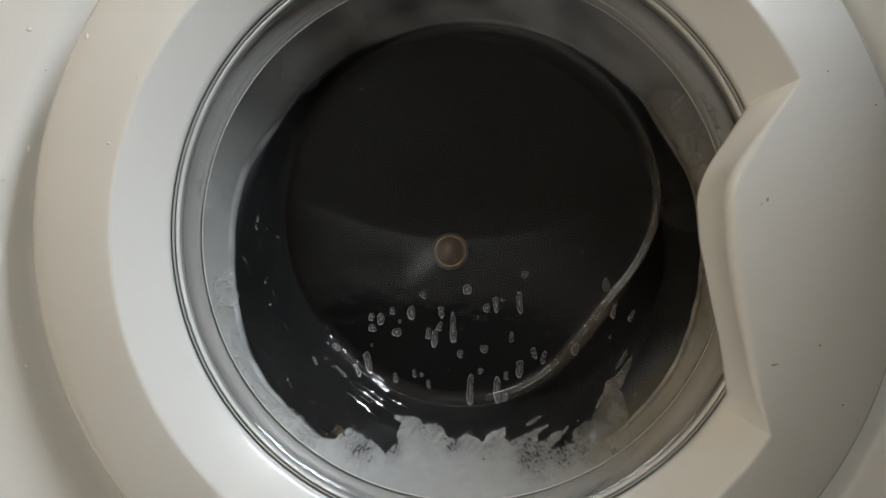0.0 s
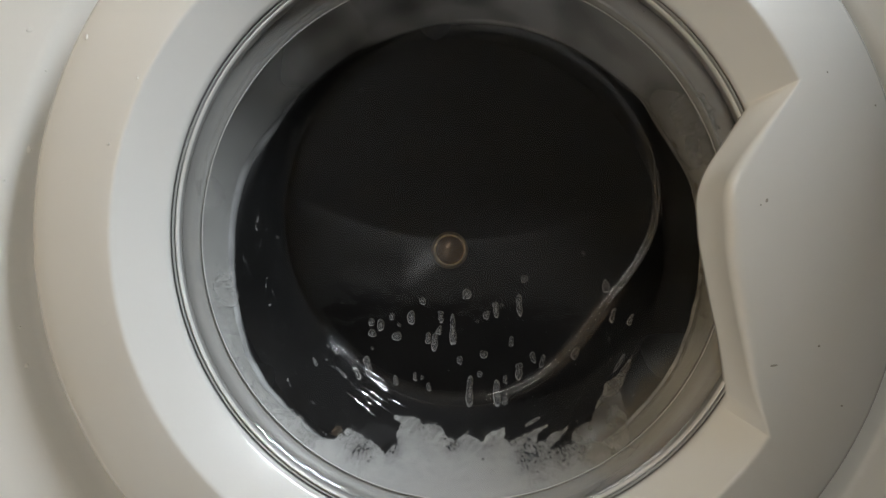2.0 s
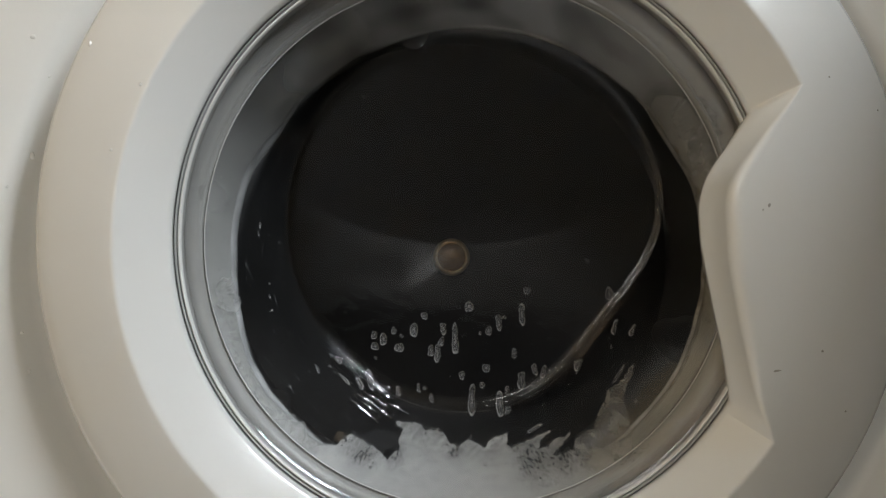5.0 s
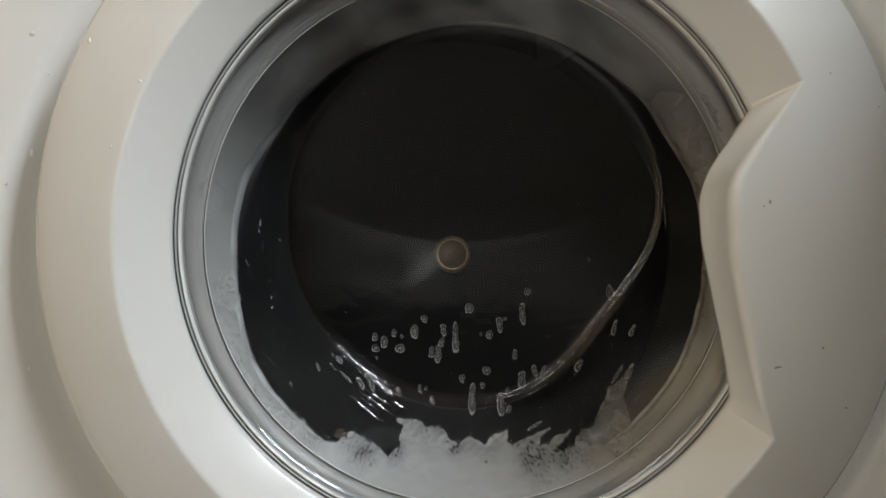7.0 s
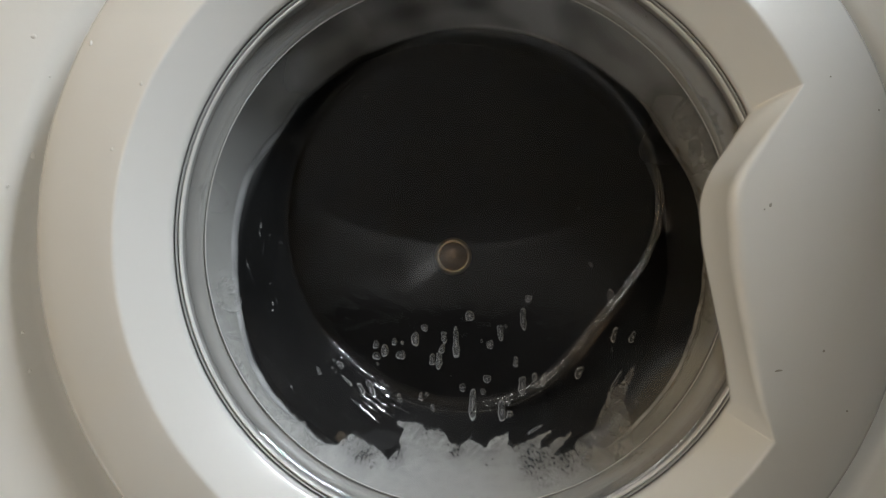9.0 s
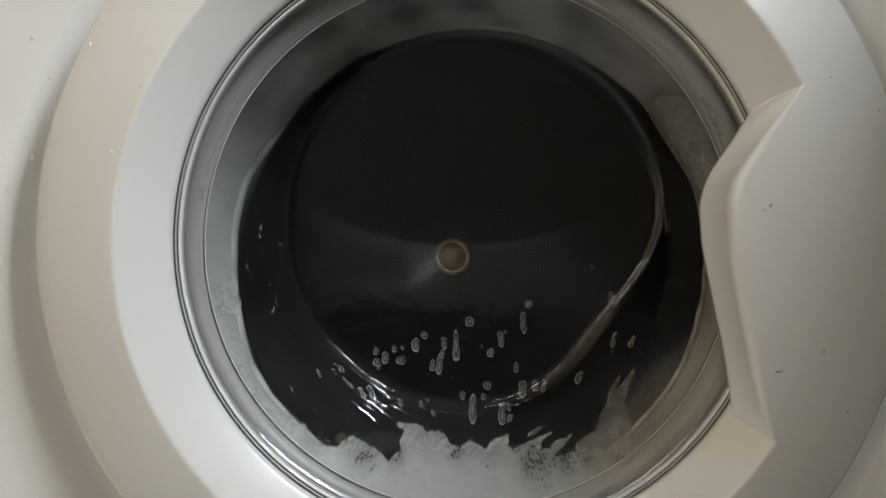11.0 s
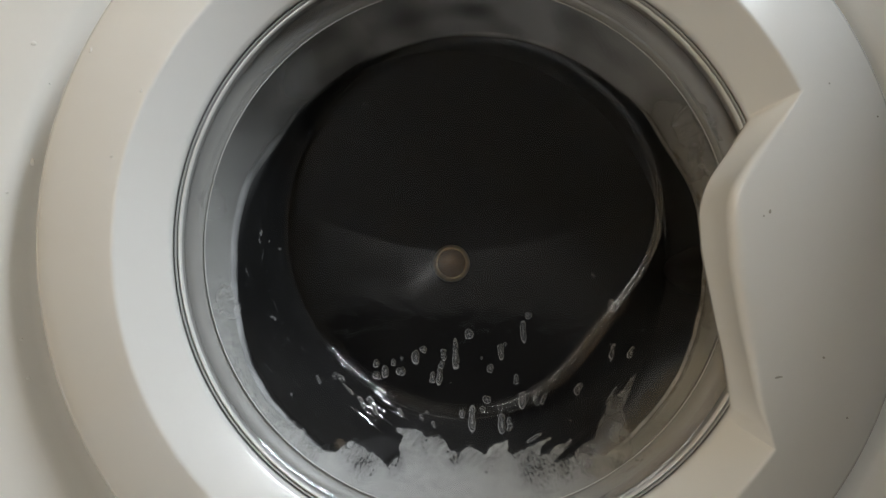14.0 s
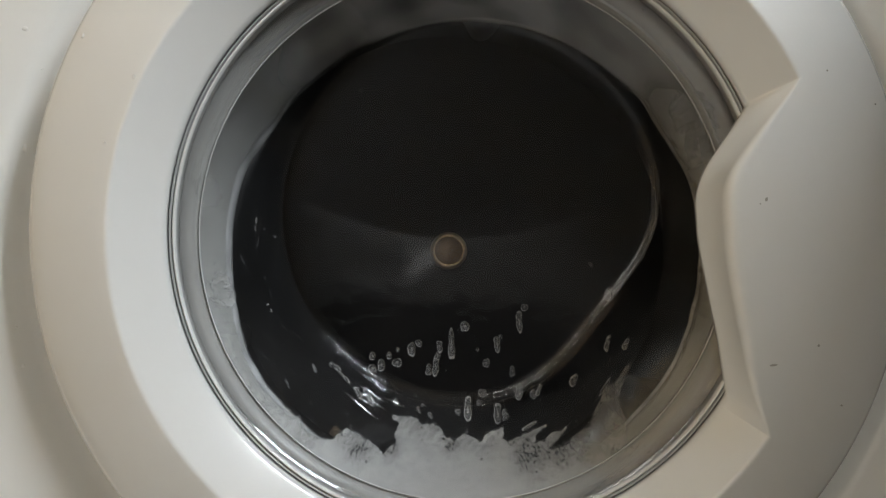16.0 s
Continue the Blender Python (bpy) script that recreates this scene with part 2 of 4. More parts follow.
for sx in (-0.25, 0.25):
    for sy in (0.06, 0.52):
        bm = bmesh.new()
        loft(bm, [[(sx + r * math.cos(i * math.pi / 8), sy + r * math.sin(i * math.pi / 8), z) for i in range(16)] for r, z in ((0.02, 0.0), (0.02, 0.006), (0.012, 0.008), (0.012, 0.02))], caps=True)
        part("foot", bm, SEAL, machine)


def smooth_table(a, pts):
    """Value at a, through (key, value) pairs in rising key order, eased by a monotone cubic."""
    if a <= pts[0][0]:
        return pts[0][1]
    for i, ((k0, v0), (k1, v1)) in enumerate(zip(pts, pts[1:])):
        if a <= k1:
            d = (v1 - v0) / (k1 - k0)
            dm = (v0 - pts[i - 1][1]) / (k0 - pts[i - 1][0]) if i else d
            dp = (pts[i + 2][1] - v1) / (pts[i + 2][0] - k1) if i + 2 < len(pts) else d
            m0 = 0 if dm * d <= 0 else (dm + d) / 2
            m1 = 0 if dp * d <= 0 else (dp + d) / 2
            u, w = (a - k0) / (k1 - k0), k1 - k0
            return (2 * u ** 3 - 3 * u ** 2 + 1) * v0 + (u ** 3 - 2 * u ** 2 + u) * w * m0 + (3 * u ** 2 - 2 * u ** 3) * v1 + (u ** 3 - u ** 2) * w * m1
    return pts[-1][1]


R_CREASE, R_RIM = 0.1808, 0.1602
GRIP_FRONT = ((-34.8, 0.1824), (-30.4, 0.1645), (-22.1, 0.1461), (-11.7, 0.1330), (-2.1, 0.1280), (6.8, 0.1282), (12.0, 0.1333), (16.3, 0.1453), (20.5, 0.1625), (24.7, 0.1856))
GRIP_FOOT = ((-32.5, 0.1613), (-24.3, 0.1468), (-15.7, 0.1343), (-2.9, 0.1240), (5.5, 0.1231), (10.9, 0.1261), (15.6, 0.1338), (20.2, 0.1480), (24.1, 0.1626))


def r_out(a):
    return 0.2320 + 0.0042 * math.cos(radians(a)) + 0.0062 * math.sin(radians(a))


def r_rim(a):
    return R_RIM + 0.002 * math.cos(radians(a)) + 0.0015 * math.sin(radians(a))


def face_height(r):
    return 0.040 - 1.9 * (r - 0.12) ** 2


def door_ring():
    """Moulded door: domed outer face, crease, inner bevel, and the grip that reaches over the glass."""
    lo_a, hi_a = GRIP_FRONT[0][0], GRIP_FRONT[-1][0]
    angles = [-180 + i * 1.5 for i in range(240)]
    angles = sorted(set([a for a in angles if not -39 < a < 29] + [-39 + i * 0.33 for i in range(207)] + [lo_a, hi_a]))
    rings = []
    for a in angles:
        rc = smooth_table(a, GRIP_FRONT) if lo_a < a < hi_a else R_CREASE + (0.0048 * max(0.0, 1 - (a - hi_a) / 80) if a >= hi_a else 0.0016 * max(0.0, 1 - (lo_a - a) / 40))
        rf = smooth_table(a, GRIP_FOOT) if GRIP_FOOT[0][0] < a < GRIP_FOOT[-1][0] else r_rim(a)
        ro = r_out(a)
        g = max(0.0, min(1.0, (R_CREASE - rc) / 0.04))          # how far the grip reaches in
        hc, hf = face_height(rc), 0.0165 - 0.004 * g
        e = 0.0016 + 0.0041 * g                                  # rounding of the front edge
        out = Vector((0.01, face_height(rc + 0.01) - hc)).normalized()
        inn = Vector((rf - rc, hf - hc)).normalized()
        top = face_height(ro - 0.004)
        prof = [(ro - 0.014, -0.0035), (ro - 0.004, -0.0022), (ro - 0.0008, 0.0002), (ro, 0.004), (ro - 0.0002, top - 0.005), (ro - 0.0014, top - 0.0016)]
        for k in range(7):
            r = ro - 0.004 + (rc + e * 1.2 - ro + 0.004) * k / 6
            prof.append((r, face_height(r)))
        for k in range(7):
            u = k / 6
            p = Vector((rc, hc)) + out * e * (1 - u) ** 2 + inn * e * u ** 2
            prof.append((p.x, p.y))
        prof += [(rf + 0.0015, hf + 0.0007), (rf, hf - 0.0005), (rf, hf - 0.004 - 0.002 * (1 - g)), (rf + 0.006, 0.004), (ro - 0.03, -0.0040)]
        c, s = math.cos(radians(a)), math.sin(radians(a))
        rings.append([(r * c, -h, AXIS + r * s) for r, h in prof])
    bm = bmesh.new()
    made = [[bm.verts.new(p) for p in r] for r in rings]
    made.append(made[0])
    for p, q in zip(made, made[1:]):
        for i in range(len(p)):
            j = (i + 1) % len(p)
            bm.faces.new((p[i], p[j], q[j], q[i]))
    bmesh.ops.recalc_face_normals(bm, faces=bm.faces)
    return bm


door = part("door", door_ring(), PLASTIC, machine, "yellowed white plastic door ring with a moulded grip")
part("seal_ring", ring_mesh([(0.1625, -0.004), (0.1625, -0.0085), (0.1570, -0.0085), (0.1570, -0.004)], cx=0.002, cz=0.0015), SEAL, door, "thin black glass seal")
part("trim_ring", ring_mesh([(0.1596, -0.006), (0.1596, -0.0118), (0.1593, -0.0122), (0.1589, -0.0122), (0.1586, -0.0118), (0.1586, -0.006)], cx=0.002, cz=0.0015), TRIM, door, "thin grey trim ring")
part("trim_ring", ring_mesh([(0.1580, -0.006), (0.1580, -0.0112), (0.1576, -0.0118), (0.1570, -0.0118), (0.1565, -0.0112), (0.1565, -0.004)], cx=0.002, cz=0.0015), PLASTIC, door, "thin white trim ring")

# the bowl: (y, radius); its floor sits higher than its mouth
BOWL = ((-0.0100, 0.1566), (-0.0094, 0.1546), (-0.0082, 0.1527), (-0.0062, 0.1508), (-0.0040, 0.1492), (-0.0010, 0.1470), (0.0060, 0.1430), (0.0200, 0.13672), (0.035, 0.1300), (0.0440, 0.12605), (0.0465, 0.12495), (0.0490, 0.12385), (0.0515, 0.1228), (0.0545, 0.1216), (0.0572, 0.1203), (0.0588, 0.1188), (0.0596, 0.1168), (0.0600, 0.1130), (0.0620, 0.0700), (0.0635, 0.0300), (0.064, 0.001))


def bowl_centre(y):
    k = max(0.0, min(1.0, (y + 0.002) / 0.059))
    return 0.007 * k, 0.0157 * k


def edge_sag(d):
    """The pressed floor of the bowl is not quite round: its edge cuts straighter across the lower corner; d in degrees."""
    d = (d + 38 + 180) % 360 - 180
    return -0.0182 * np.exp(-(d / np.where(d > 0, 30.0, 34.0)) ** 2)


BOWL_STEP = 0.0001
BOWL_Y = -0.010 + BOWL_STEP * np.arange(741)
BOWL_R = np.interp(BOWL_Y, [b[0] for b in BOWL], [b[1] for b in BOWL])
BOWL_K = np.clip(BOWL_Y / 0.0575, 0, 1) * np.minimum(1, BOWL_R / 0.1168)
BOWL_X = 0.007 * np.clip((BOWL_Y + 0.002) / 0.059, 0, 1)
BOWL_Z = 0.0157 * np.clip((BOWL_Y + 0.002) / 0.059, 0, 1)


def bowl_ring(y, r, n=180, grow=0.0, back=0.0):
    """One ring of the bowl's glass at depth y."""
    k = float(np.interp(y, BOWL_Y, BOWL_K))
    cx, cz = bowl_centre(y)
    ring = []
    for i in range(n):
        a = 2 * math.pi * i / n
        q = r + grow + k * float(edge_sag(math.degrees(a)))
        ring.append((cx + q * math.cos(a), y + back, AXIS + cz + q * math.sin(a)))
    return ring


def bowl_glass():
    bm = bmesh.new()
    front, back = [], []
    for y, r in BOWL:
        front.append(bowl_ring(y, r))
        back.append(bowl_ring(y, r, grow=0.0035 * min(1, r / 0.1), back=0.004))
    for sheet, tip in ((front, 0.0641), (back, 0.0681)):
        sheet[-1] = [(0.007, tip, AXIS + 0.0157)]
        loft(bm, sheet)
    bm.normal_update()
    flat = [f for f in bm.faces if len(f.verts) == 3]
    if sum(f.normal.y for f in flat) > 0:
        bmesh.ops.reverse_faces(bm, faces=bm.faces)
    ob = part("door_glass", bm, GLASS, door, "clear thick glass bowl, wet inside")
    ob.visible_shadow = False
    return ob


bowl_glass()


def past_wall(i, x, z):
    """How far the bowl's wall lies outside (x, z) at steps i of its depth."""
    dx, dz = x - BOWL_X[i], z - AXIS - BOWL_Z[i]
    return BOWL_R[i] + BOWL_K[i] * edge_sag(np.degrees(np.arctan2(dz, dx))) - np.hypot(dx, dz)


def height(x, z):
    """How deep the bowl's room side lies at the points (x, z)."""
    lo_i, hi_i = np.zeros(len(x), int), np.full(len(x), 740)
    for _ in range(11):
        m = (lo_i + hi_i) // 2
        out = past_wall(m, x, z) < 0
        go = hi_i - lo_i > 1
        hi_i, lo_i = np.where(out & go, m, hi_i), np.where(~out & go, m, lo_i)
    a, b = past_wall(lo_i, x, z), past_wall(hi_i, x, z)
    return BOWL_Y[lo_i] + BOWL_STEP * np.clip(a / np.where(a == b, 1, a - b), 0, 1)


def over_bowl(x, z, off):
    """Points on the bowl's wet side at the arrays (x, z), and the ways it faces."""
    x, z = np.asarray(x, float), np.asarray(z, float)
    e = 0.002
    n = np.stack([(height(x - e, z) - height(x + e, z)) / (2 * e), np.ones(len(x)), (height(x, z - e) - height(x, z + e)) / (2 * e)], 1)
    n /= np.linalg.norm(n, axis=1)[:, None]
    return np.stack([x, height(x, z), z], 1) + n * np.reshape(off, (-1, 1)), n


BOWL_TAB = list(zip(*(v.tolist() for v in (BOWL_Y, BOWL_R, BOWL_K, BOWL_X, BOWL_Z))))


def depth_at(x, z):
    """As height(), for one point."""
    def past(i):
        _, r, k, cx, cz = BOWL_TAB[i]
        dx, dz = x - cx, z - AXIS - cz
        if k:
            d = (math.degrees(math.atan2(dz, dx)) + 218) % 360 - 180
            r -= k * 0.0182 * math.exp(-(d / (30.0 if d > 0 else 34.0)) ** 2)
        return r - math.hypot(dx, dz)

    lo_i, hi_i = 0, 740
    while hi_i - lo_i > 1:
        m = (lo_i + hi_i) // 2
        if past(m) < 0:
            hi_i = m
        else:
            lo_i = m
    a, b = past(lo_i), past(hi_i)
    return BOWL_TAB[lo_i][0] + BOWL_STEP * max(0.0, min(1.0, a / (a - b) if a != b else 0.0))


def on_bowl(x, z, off=0.006):
    """The place on the bowl's wet side at (x, z), and the way it faces."""
    e = 0.002
    y = depth_at(x, z)
    n = Vector(((depth_at(x - e, z) - depth_at(x + e, z)) / (2 * e), 1.0, (depth_at(x, z - e) - depth_at(x, z + e)) / (2 * e))).normalized()
    return Vector((x, y, z)) + n * off, n


# liner behind the glass flange, and the rubber boot
part("liner", ring_mesh([(0.157, 0.0015), (0.1475, 0.0055), (0.1500, 0.016), (0.170, 0.018), (0.172, 0.003)]), LINER, door, "grey plastic inner door liner")
part("liner_lip", ring_mesh([(0.1474, 0.0050), (0.1470, 0.0045), (0.1466, 0.0049), (0.1468, 0.0060)]), PLASTIC, door, "thin pale edge of the liner")


def lip_wave(a, y):
    """Uneven, sagging line of the rubber lip."""
    d = (math.degrees(a) + 180) % 360 - 180
    w = noise.noise(Vector((math.cos(a) * 3, math.sin(a) * 3, y * 9))) * 0.0014 + noise.noise(Vector((math.cos(a) * 11, math.sin(a) * 11, y * 20 + 5))) * 0.0009
    k = max(0.0, min(1.0, (y - 0.045) / 0.02))
    return w + k * (-0.0035 * math.exp(-((d - 147) / 8) ** 2) + 0.0038 * math.exp(-((d + 152) / 20) ** 2) - 0.0030 * math.exp(-((d - 30) / 9) ** 2) + 0.0015 * math.exp(-((d - 18) / 6) ** 2))


def gasket():
    bm = bmesh.new()
    n = 240
    rings = []
    prof = ((0.186, 0.026, 0.0), (0.180, 0.016, 0.0), (0.172, 0.020, 0.0), (0.168, 0.028, 0.1), (0.171, 0.036, 0.2), (0.168, 0.046, 0.4), (0.160, 0.054, 0.7), (0.1535, 0.062, 0.9), (0.1508, 0.069, 1.0), (0.1520, 0.074, 1.0), (0.160, 0.078, 1.0), (0.175, 0.080, 0.8))
    for r, y, k in prof:
        ring = []
        for i in range(n):
            a = 2 * math.pi * i / n
            w = lip_wave(a, y)
            ring.append((0.004 * k + (r + w) * math.cos(a), y, AXIS - 0.0077 * k + (r + w) * math.sin(a)))
        rings.append(ring)
    loft(bm, rings)
    bmesh.ops.recalc_face_normals(bm, faces=bm.faces)
    return part("gasket", bm, RUBBER, machine, "wet grey rubber door gasket with soap residue")


rubber = gasket()


def lip_residue():
    """Dried soap along the rubber lip, uneven round the ring."""
    bm = bmesh.new()
    film, rings = [], []
    n = 240
    for i in range(n + 1):
        a = 2 * math.pi * i / n
        w = lip_wave(a, 0.069)
        d = (math.degrees(a) + 180) % 360 - 180
        left = math.exp(-((abs(d) - 172) / 22) ** 2)
        amp = 0.3 + 0.5 * left + 0.35 * math.exp(-((d - 12) / 26) ** 2) + 0.35 * math.exp(-((d + 30) / 18) ** 2)
        amp *= 1.2 + 1.3 * noise.noise(Vector((math.cos(a) * 9, math.sin(a) * 9, 2)))
        row = []
        wid = 0.0014 + 0.0040 * left
        for k in range(6):
            u = k / 5
            r = 0.1488 + w + wid * u * 1.6
            row.append((0.004 + r * math.cos(a), 0.0675 - 0.0035 * u - 0.0012, AXIS - 0.0077 + r * math.sin(a)))
            film.append(max(0.0, amp * math.sin(math.pi * (0.12 + 0.8 * u)) ** 1.5))
        rings.append(row)
    loft(bm, rings, closed=False)
    ob = part("soap_residue", bm, FILM, rubber, "pale dried soap along the rubber lip")
    set_film(ob, film)


lip_residue()


def lip_scale():
    """Brown limescale crust on the rubber lip, beside the grip."""
    bm = bmesh.new()
    film, rows = [], []
    n, m = 200, 7
    for i in range(n):
        d = -52 + 98 * i / (n - 1)
        a = radians(d)
        w = lip_wave(a, 0.069)
        row = []
        for k in range(m):
            u = k / (m - 1)
            r = 0.1496 + w + 0.0026 * u + 0.0006 * noise.noise(Vector((d * 0.5, 3, 0)))
            row.append((0.004 + r * math.cos(a), 0.0650 - 0.0030 * u, AXIS - 0.0077 + r * math.sin(a)))
            amp = 0.75 * math.exp(-((d - 6) / 16) ** 2) + 0.55 * math.exp(-((d + 30) / 14) ** 2) + 0.35 * math.exp(-((d - 32) / 10) ** 2)
            film.append(max(0.0, amp * math.sin(math.pi * (0.1 + 0.8 * u)) * (0.55 + 1.6 * noise.noise(Vector((d * 0.35, u * 1.5, 7))))))
        rows.append(row)
    loft(bm, rows, closed=False)
    set_film(part("brown_edge_line", bm, LIPSCALE, rubber, "pale brown limescale crust on the rubber lip"), film)


lip_scale()

# ---- the drum, which turns ----
DRUM_Y = 0.24
drum = empty("drum", "", "")
drum.parent = machine
drum.location = (0, DRUM_Y, AXIS)


def turned(profile, n=96):
    bm = bmesh.new()
    loft(bm, [[(r * math.cos(2 * math.pi * i / n), y - DRUM_Y, r * math.sin(2 * math.pi * i / n)) for i in range(n)] for r, y in profile])
    return bm


part("shell", turned([(0.166, 0.084), (0.166, 0.086), (0.172, 0.092), (0.225, 0.100), (0.235, 0.110), (0.235, 0.350), (0.228, 0.358)]), STEEL, drum, "wet steel drum shell, colour darkened for the shade inside")
part("back_plate", turned([(0.2275, 0.358), (0.18, 0.352), (0.15, 0.354), (0.06, 0.362), (0.025, 0.358), (0.0001, 0.358)]), STEEL, drum, "pressed steel back plate, colour darkened for the shade inside")
hub = part("hub", turned([(0.0192, 0.360), (0.0192, 0.3420), (0.0190, 0.3395), (0.0182, 0.3370), (0.0168, 0.3352), (0.0155, 0.3346), (0.0146, 0.3352), (0.0142, 0.3362)], 48), HUBMAT, drum, "limescaled tan rim of the hub cap")
part("hub_face", turned([(0.0145, 0.3364), (0.0130, 0.3340), (0.0105, 0.3318), (0.0070, 0.3302), (0.0030, 0.3296), (0.0001, 0.3295)], 48), BOLT, hub, "dark brown domed face")
part("bolt", turned([(0.0040, 0.3301), (0.0038, 0.3288), (0.0026, 0.3284), (0.0001, 0.3284)], 6), BOLT, hub, "dark hexagonal bolt", smooth=False)
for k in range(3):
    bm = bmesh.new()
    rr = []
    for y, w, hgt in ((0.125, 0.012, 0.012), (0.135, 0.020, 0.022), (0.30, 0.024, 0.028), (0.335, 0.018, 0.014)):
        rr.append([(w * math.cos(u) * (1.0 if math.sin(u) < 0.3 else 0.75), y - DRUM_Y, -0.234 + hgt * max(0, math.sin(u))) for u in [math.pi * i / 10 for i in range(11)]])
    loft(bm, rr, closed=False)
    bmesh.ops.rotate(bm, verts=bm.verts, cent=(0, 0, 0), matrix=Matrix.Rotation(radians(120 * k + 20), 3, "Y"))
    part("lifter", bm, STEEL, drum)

# outer tub closes the space round the drum
part("tub", ring_mesh([(0.176, 0.081), (0.255, 0.090), (0.255, 0.40), (0.01, 0.41)], 64, close=False), SEAL, machine, "dark plastic outer tub")


# ---- foam ----
FOAM_TOP = ((-168, 0.1375), (-161, 0.1364), (-153, 0.1390), (-145, 0.1402), (-138, 0.1381), (-132, 0.1360), (-127, 0.1351), (-124, 0.1325), (-121, 0.1262), (-116, 0.1262), (-112, 0.1268), (-109.6, 0.1256), (-108.8, 0.1150), (-107, 0.1114), (-104.9, 0.1103), (-102.8, 0.1122), (-99, 0.1106), (-97.4, 0.1115), (-94.6, 0.1166), (-92.6, 0.1165), (-88.6, 0.1140), (-86, 0.1178), (-81.8, 0.1155), (-78.6, 0.1143), (-78.0, 0.1180), (-74, 0.1235), (-70, 0.1264), (-65.7, 0.1286), (-62, 0.1290), (-58.3, 0.1320), (-56, 0.1405), (-44, 0.1412), (-22, 0.1412))
# tongues that the turning drum has drawn out: foot, tip, half width at both
TONGUES = (((-0.0290, 0.3095), (-0.0405, 0.3140), 0.0042, 0.0014), ((-0.0250, 0.3060), (-0.0160, 0.3098), 0.0030, 0.0010), ((0.0290, 0.2990), (0.0465, 0.3108), 0.0048, 0.0009), ((0.0400, 0.2985), (0.0580, 0.3110), 0.0040, 0.0009), ((0.0130, 0.3010), (0.0225, 0.3078), 0.0040, 0.0008), ((-0.0040, 0.3000), (0.0028, 0.3056), 0.0034, 0.0012))
PLUME = (((0.0900, 0.3386), (0.0965, 0.3495), 0.0022, 0.0006), ((0.0838, 0.3310), (0.0900, 0.3386), 0.0040, 0.0022), ((0.0812, 0.3200), (0.0840, 0.3310), 0.0075, 0.0038), ((0.0782, 0.3080), (0.0812, 0.3200), 0.0098, 0.0075), ((0.0640, 0.3040), (0.0782, 0.3080), 0.0060, 0.0095))


def tongue_depth(x, z, lobes):
    """How far inside the nearest tongue (x, z) lies."""
    best = -1.0
    for (x0, z0), (x1, z1), w0, w1 in lobes:
        dx, dz = x1 - x0, z1 - z0
        u = max(0.0, min(1.0, ((x - x0) * dx + (z - z0) * dz) / (dx * dx + dz * dz)))
        best = max(best, w0 + (w1 - w0) * u - math.hypot(x - x0 - u * dx, z - z0 - u * dz))
    return best


def sheet(bm, rows, film):
    """Quads over a grid of points, only where there is film."""
    made = [[bm.verts.new(p) for p in r] for r in rows]
    n = len(rows[0])
    for i in range(len(rows) - 1):
        for k in range(n - 1):
            if max(film[i * n + k], film[i * n + k + 1], film[(i + 1) * n + k], film[(i + 1) * n + k + 1]) > 0:
                bm.faces.new((made[i][k], made[i + 1][k], made[i + 1][k + 1], made[i][k + 1]))


def ragged(x, z, amp):
    """Uneven edge of foam, at three sizes, drawn out along the turn of the drum."""
    v = Vector((x + 0.5 * z, z - 0.35 * x, 0.0))
    return amp * (noise.noise(v * 110) + 0.7 * noise.noise(v * 300 + Vector((3, 0, 0))) + 0.4 * noise.noise(v * 800))


def ease(v):
    v = max(0.0, min(1.0, v))
    return v * v * (3 - 2 * v)


def froth(x, z, d):
    """Body of the foam d metres inside its edge: fibres along the flow, dark gaps between the bubbles."""
    q, w = 0.82 * x + 0.57 * z, 0.82 * z - 0.57 * x
    fibre = noise.noise(Vector((q * 90, w * 380, 4))) + 0.6 * noise.noise(Vector((q * 320, w * 700, 9)))
    near = max(0.0, 1 - d / 0.011) * ease((0.137 - math.hypot(x, z - AXIS)) / 0.012)
    return 1.0 + near * (0.48 * fibre - 0.14) + 0.07 * noise.noise(Vector((x, z, 1)) * 60)


# places where the foam is thin and full of holes: x, z, reach
THIN = ((-0.0589, 0.3035, 0.0080), (-0.0400, 0.3000, 0.0045), (0.0363, 0.2965, 0.0100), (0.0520, 0.2985, 0.0060), (-0.0870, 0.3110, 0.0070), (-0.0070, 0.3000, 0.0040), (0.0640, 0.3020, 0.0060))


